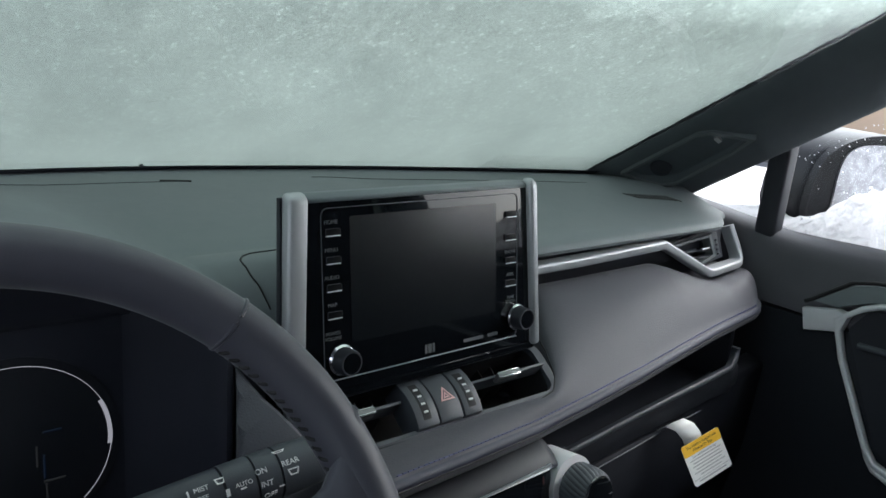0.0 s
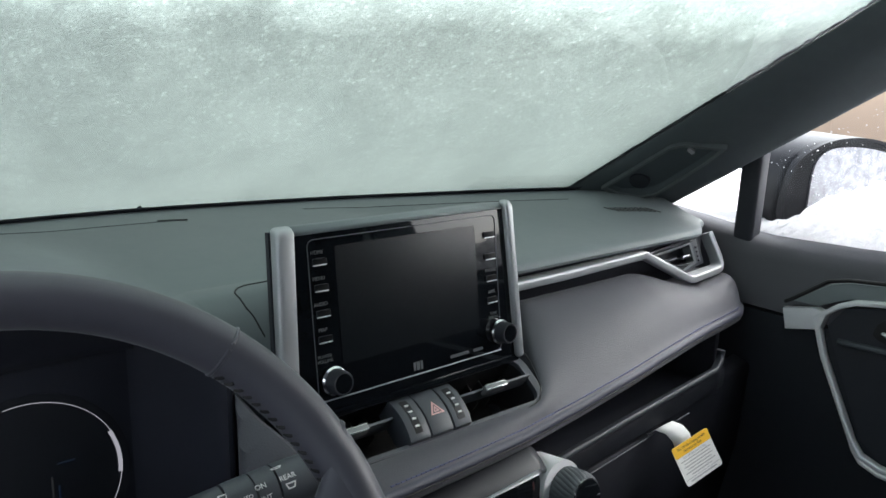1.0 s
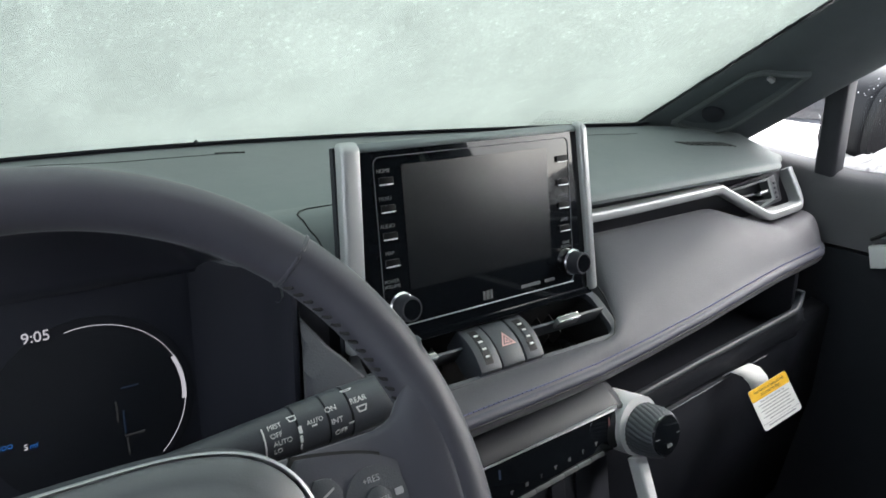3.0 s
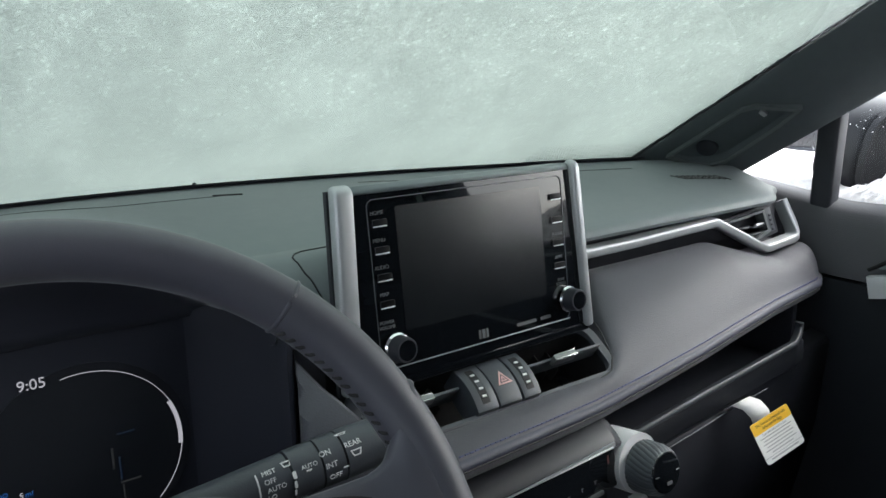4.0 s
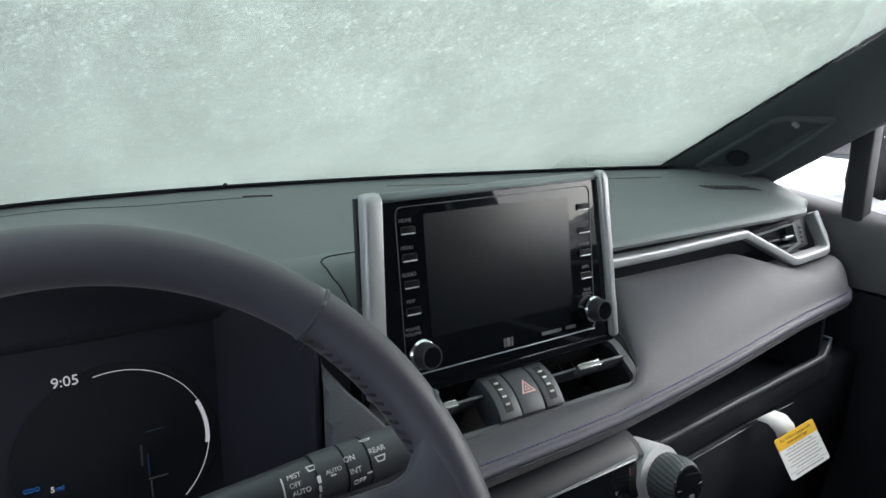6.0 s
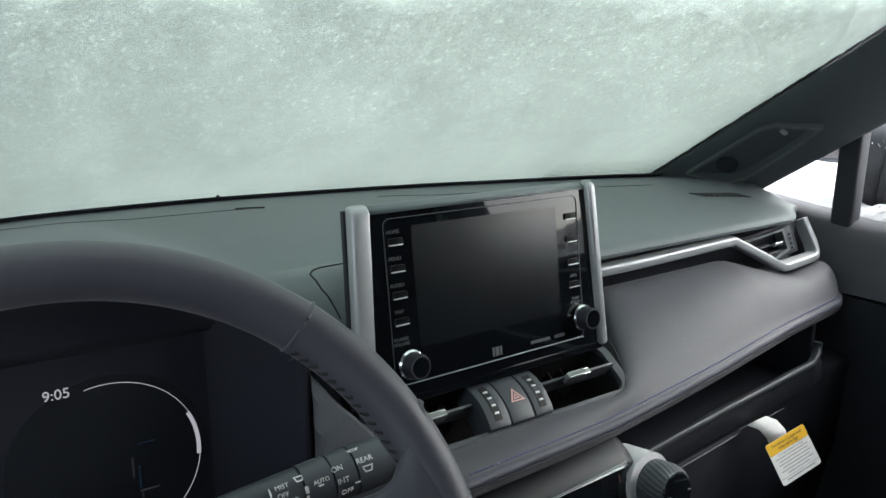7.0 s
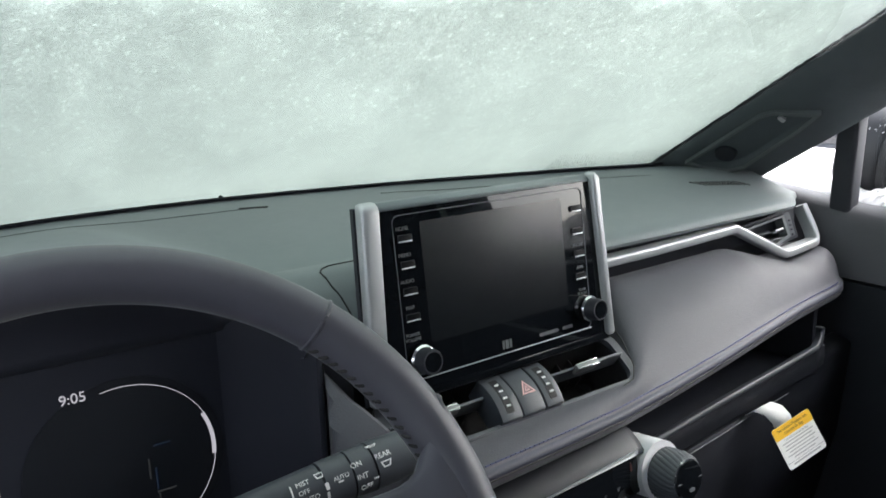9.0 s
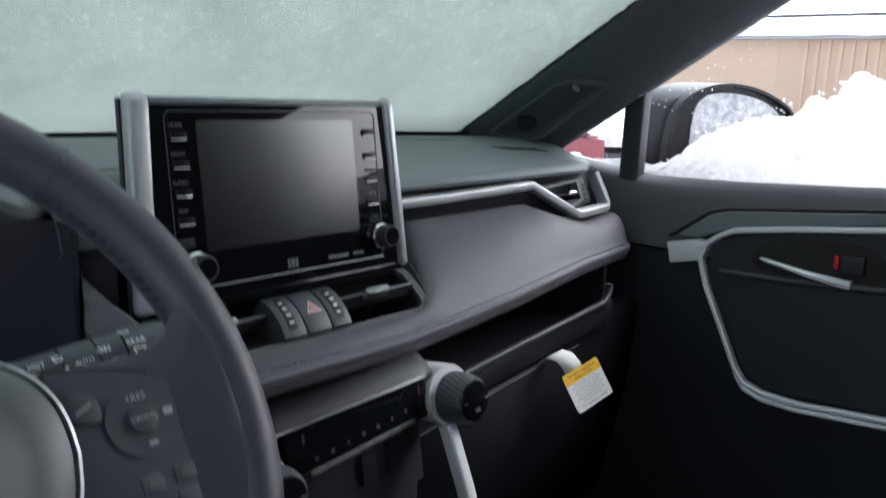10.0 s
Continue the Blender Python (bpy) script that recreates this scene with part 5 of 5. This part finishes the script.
part("lip", ring(shell_pts, [(0.11 + (x - 0.11) * 0.97, -0.01 + (y + 0.01) * 0.94) for x, y in shell_pts], -0.004, 0.012, MM), CARBLACK, mirror)
gl = [(0.03, -0.085), (0.03, 0.02), (0.042, 0.054), (0.08, 0.067), (0.16, 0.062), (0.22, 0.04), (0.24, 0.01), (0.23, -0.05), (0.2, -0.078)]
part("glass", prism(soften(gl), 0.0, 0.004, MM), mat("snow_specked_mirror", (0.04, 0.045, 0.05), (0.6, 0.6, 0.63), 70, 0.25, 0.1, 0.6, 90, metal=0.5, detail=10), mirror, "mirror glass specked with snow")
part("foot", box((0.0, -0.095, -0.04), (0.1, 0.05, 0.05), 0.015, MM), CARBLACK, mirror)


def bank_height(y):
    """Top of the snow stuck against the passenger's window."""
    return curve_at(y, (-0.6, 0.1, 0.278, 0.3, 0.32, 0.337, 0.352, 0.366, 0.375, 0.383, 0.392, 0.41, 0.444, 0.49, 0.54, 0.559, 0.59, 0.61, 0.64, 0.85),
                    (1.18, 1.2, 1.236, 1.242, 1.245, 1.228, 1.212, 1.21, 1.22, 1.21, 1.197, 1.188, 1.176, 1.164, 1.15, 1.13, 1.1, 1.09, 1.086, 1.092))


def snow_bank():
    rows = []
    for i in range(260):
        y = 0.85 - 1.35 * i / 259
        top, low = bank_height(y), belt(y) - 0.015
        frill = 0.011 * noise.noise(Vector((y * 35, 0.3, 2))) + 0.014 * noise.noise(Vector((y * 90, 0.7, 4))) + 0.008 * noise.noise(Vector((y * 200, 0.2, 9)))
        top += frill * ease(1.08, 1.14, top)
        row = []
        for j in range(46):
            u = j / 45
            if u < 0.6:
                k = u / 0.6
                z, x = low + (top - low) * k, 0.778 + 0.012 * k ** 3
            else:
                k = (u - 0.6) / 0.4
                z, x = top + 0.01 * math.sin(math.pi * k) - 0.12 * k * k, 0.79 + 0.2 * k
            g = noise.noise(Vector((x * 20, y * 28, z * 28))) * 0.012 + noise.noise(Vector((x * 70, y * 75, z * 75))) * 0.006 + noise.noise(Vector((x * 160, y * 180, z * 180))) * 0.003
            e = ease(0.0, 0.12, u)
            row.append((max(0.776, x + g * e), y, z + 0.6 * g * e))
        rows.append(row)
    tagged(part("snow_bank", sheet(rows), LOOSE, facing=(-0.3, 0, 1), sharp=70), "fresh crumbly snow piled against the side window", "snow", kind="stuff")


def snow_clumps():
    rnd, bms = random.Random(7), []
    for i in range(190):
        if i < 48:
            y = rnd.uniform(0.05, 0.6)
            z = bank_height(y) + rnd.expovariate(1 / 0.004)
        else:
            t = rnd.uniform(0.04, 0.34)
            y, z = 0.773 - 1.57 * t - rnd.expovariate(1 / 0.016), 1.103 + t - rnd.expovariate(1 / 0.016)
        r = rnd.uniform(0.001, 0.003) if i < 48 else rnd.uniform(0.0003, 0.0011)
        bm = bmesh.new()
        bmesh.ops.create_icosphere(bm, subdivisions=1, radius=r)
        for v in bm.verts:
            v.co *= rnd.uniform(0.6, 1.4)
        bmesh.ops.scale(bm, vec=(0.5, rnd.uniform(0.8, 1.6), rnd.uniform(0.8, 1.6)), verts=bm.verts)
        bmesh.ops.rotate(bm, matrix=Matrix.Rotation(rnd.uniform(0, 3), 3, "X"), verts=bm.verts)
        bmesh.ops.translate(bm, vec=(0.781 - 0.1 * max(0, z - 1.1), y, z), verts=bm.verts)
        bms.append(bm)
    tagged(part("snow_clumps", join(*bms), LOOSE), "small clumps of snow clinging to the side window", "snow", kind="stuff")


snow_bank()
snow_clumps()
structure("ground", sheet([[(x, y, -0.25 + 0.2 * ease(5.0, 7.5, x) - 0.79 * ease(10.0, 12.5, x) + 0.12 * noise.noise(Vector((x * 0.7, y * 0.7, 0)))) for x in np.linspace(-80, 80, 81)] for y in np.linspace(-80, 80, 81)]), SNOW,
          "snow-covered car park ground", "ground", facing=(0, 0, 1))
TAN = mat("tan_painted_siding", (0.46, 0.34, 0.245), (0.41, 0.3, 0.22), 0.6, 0.6, 0.05, 0.2, 30)
hall = thing("tan_building", (16.5, 7, -0.84), "low tan building with a snow-covered roof", "building")
for k in range(9):
    y = 1.5 + 1.26 * k
    part("wall_panel", box((16.6, y + 0.63, 0.7), (0.2, 1.258, 3.1), 0.002), TAN, hall, "tan wall panel")
rib = part("rib", box((16.48, 1.6, 0.7), (0.05, 0.09, 3.1), 0.012), TAN, hall)
for k in range(1, 21):
    one = new("rib", rib.data)
    one.parent, one.matrix_parent_inverse, one.location = hall, rib.matrix_parent_inverse, (0, 0.22 * k, 0)
part("fascia", box((16.4, 7.2, 2.33), (0.36, 11.8, 0.16), 0.02), mat("grey_fascia", (0.3, 0.3, 0.31), (0.24, 0.24, 0.25), 4, 0.6), hall, "grey eaves board")
part("roof", sheet([[(16.1 + 5.0 * u, y, 2.44 + 0.63 * u + 0.06 * noise.noise(Vector((u * 5, y * 1.2, 3)))) for y in np.linspace(1.2, 13.2, 60)] for u in np.linspace(0, 1, 16)]), SNOW, hall, "snow-covered roof", thick=0.14, facing=(0, 0, 1))
part("ridge_pipe", sweep([(21.1, 1.2, 3.12), (21.1, 13.2, 3.12)], round_profile(0.035, 0.035, 8), (0, 0, 1)), PLASTIC, hall, "dark ridge line")


def parked_car(place, turn, paint, label, lamps=True):
    car = thing("parked_car", place, label, "car", "parked cars")
    m = Matrix.Translation(place) @ Matrix.Rotation(radians(turn), 4, "Z")
    prof = [(-2.2, 0.4), (-2.26, 0.7), (-2.2, 0.93), (-2.0, 1.0), (-1.0, 1.03), (0.5, 1.03), (1.3, 1.0), (2.1, 0.9), (2.26, 0.7), (2.2, 0.4)]
    rows = []
    for y, k in ((-0.87, 0.9), (-0.9, 0.98), (-0.8, 1.0), (0.0, 1.02), (0.8, 1.0), (0.9, 0.98), (0.87, 0.9)):
        rows.append([m @ Vector((x * (0.97 + 0.03 * k), y, 0.3 + (z - 0.3) * k)) for x, z in prof])
    part("body", sheet(rows, True, True), paint, car, "painted body")
    cabin = [(-1.95, 1.0), (-1.5, 1.4), (-1.1, 1.58), (0.3, 1.6), (0.6, 1.5), (1.25, 1.0)]
    part("cabin", sheet([[m @ Vector((x, y * (1.0 if z < 1.1 else 0.86), z)) for x, z in cabin] for y in (-0.78, -0.7, 0.0, 0.7, 0.78)], True, True), GLOSS, car, "dark glazed cabin")
    for sy in (-1, 1):
        part("side_window", prism([(-1.6, 1.08), (-1.2, 1.4), (-0.5, 1.48), (0.3, 1.46), (0.9, 1.08)], 0, 0.02, m @ Matrix(((1, 0, 0, 0), (0, 0, sy, sy * 0.77), (0, 1, 0, 0), (0, 0, 0, 1)))), GLOSS, car)
        for wx in (-1.35, 1.35):
            w = part("wheel", lathe([(0.0, -0.1), (0.32, -0.1), (0.33, 0.0), (0.32, 0.1), (0.0, 0.1)], m @ Matrix.Translation((wx, sy * 0.82, 0.33)) @ Matrix.Rotation(radians(90), 4, "X")), DARK, car)
            part("hub_cap", lathe([(0.0, -0.115), (0.19, -0.115), (0.2, 0.0), (0.19, 0.115), (0.0, 0.115)], m @ Matrix.Translation((wx, sy * 0.82, 0.33)) @ Matrix.Rotation(radians(90), 4, "X")), SILVER, w)
        if lamps:
            part("tail_lamp", box((-2.2, sy * 0.74, 0.9), (0.12, 0.13, 0.2), 0.03, m), mat("red_lamp_lens", (0.3, 0.02, 0.02), (0.24, 0.016, 0.016), 20, 0.15), car, "red tail lamp")
    part("bumper", box((-2.24, 0, 0.5), (0.12, 1.7, 0.24), 0.04, m), PLASTIC, car)
    part("rear_window", prism([(-0.62, 0), (0.62, 0), (0.5, 0.52), (-0.5, 0.52)], 0, 0.02, m @ axes((-1.74, 0, 1.1), (0, -1, 0), (0.5, 0, 0.4))), GLOSS, car)
    def drape(name, x0, x1, half, height, seed):
        rows = [[m @ Vector((x0 + (x1 - x0) * i / 24, half * (2 * j / 16 - 1), height(x0 + (x1 - x0) * i / 24) + 0.05 * noise.noise(Vector((i * 0.4, j * 0.4, seed))) - 0.08 * abs(2 * j / 16 - 1) ** 4)) for i in range(25)] for j in range(17)]
        part(name, sheet(rows), SNOW, car, "snow lying on it", thick=0.16)

    drape("roof_snow", -1.9, 1.1, 0.74, lambda x: curve_at(x, (-1.9, -1.5, -1.0, 0.4, 1.1), (1.2, 1.5, 1.72, 1.72, 1.3)), 3)
    drape("bonnet_snow", 1.0, 2.2, 0.85, lambda x: 1.16 - 0.1 * (x - 1.0), 5)
    drape("tail_snow", -2.25, -1.7, 0.86, lambda x: curve_at(x, (-2.25, -1.7), (1.05, 1.28)), 7)
    return car


parked_car((9.95, 7.75, -0.42), 38, mat("dark_red_paint", (0.2, 0.035, 0.042), (0.17, 0.03, 0.036), 8, 0.25, 0.05, coat=0.5), "dark red parked car with snow on its roof", False)
parked_car((13.3, 8.5, -0.86), 32, mat("charcoal_paint", (0.03, 0.03, 0.034), (0.024, 0.024, 0.027), 8, 0.28, 0.05, coat=0.5), "charcoal parked car under snow", False)
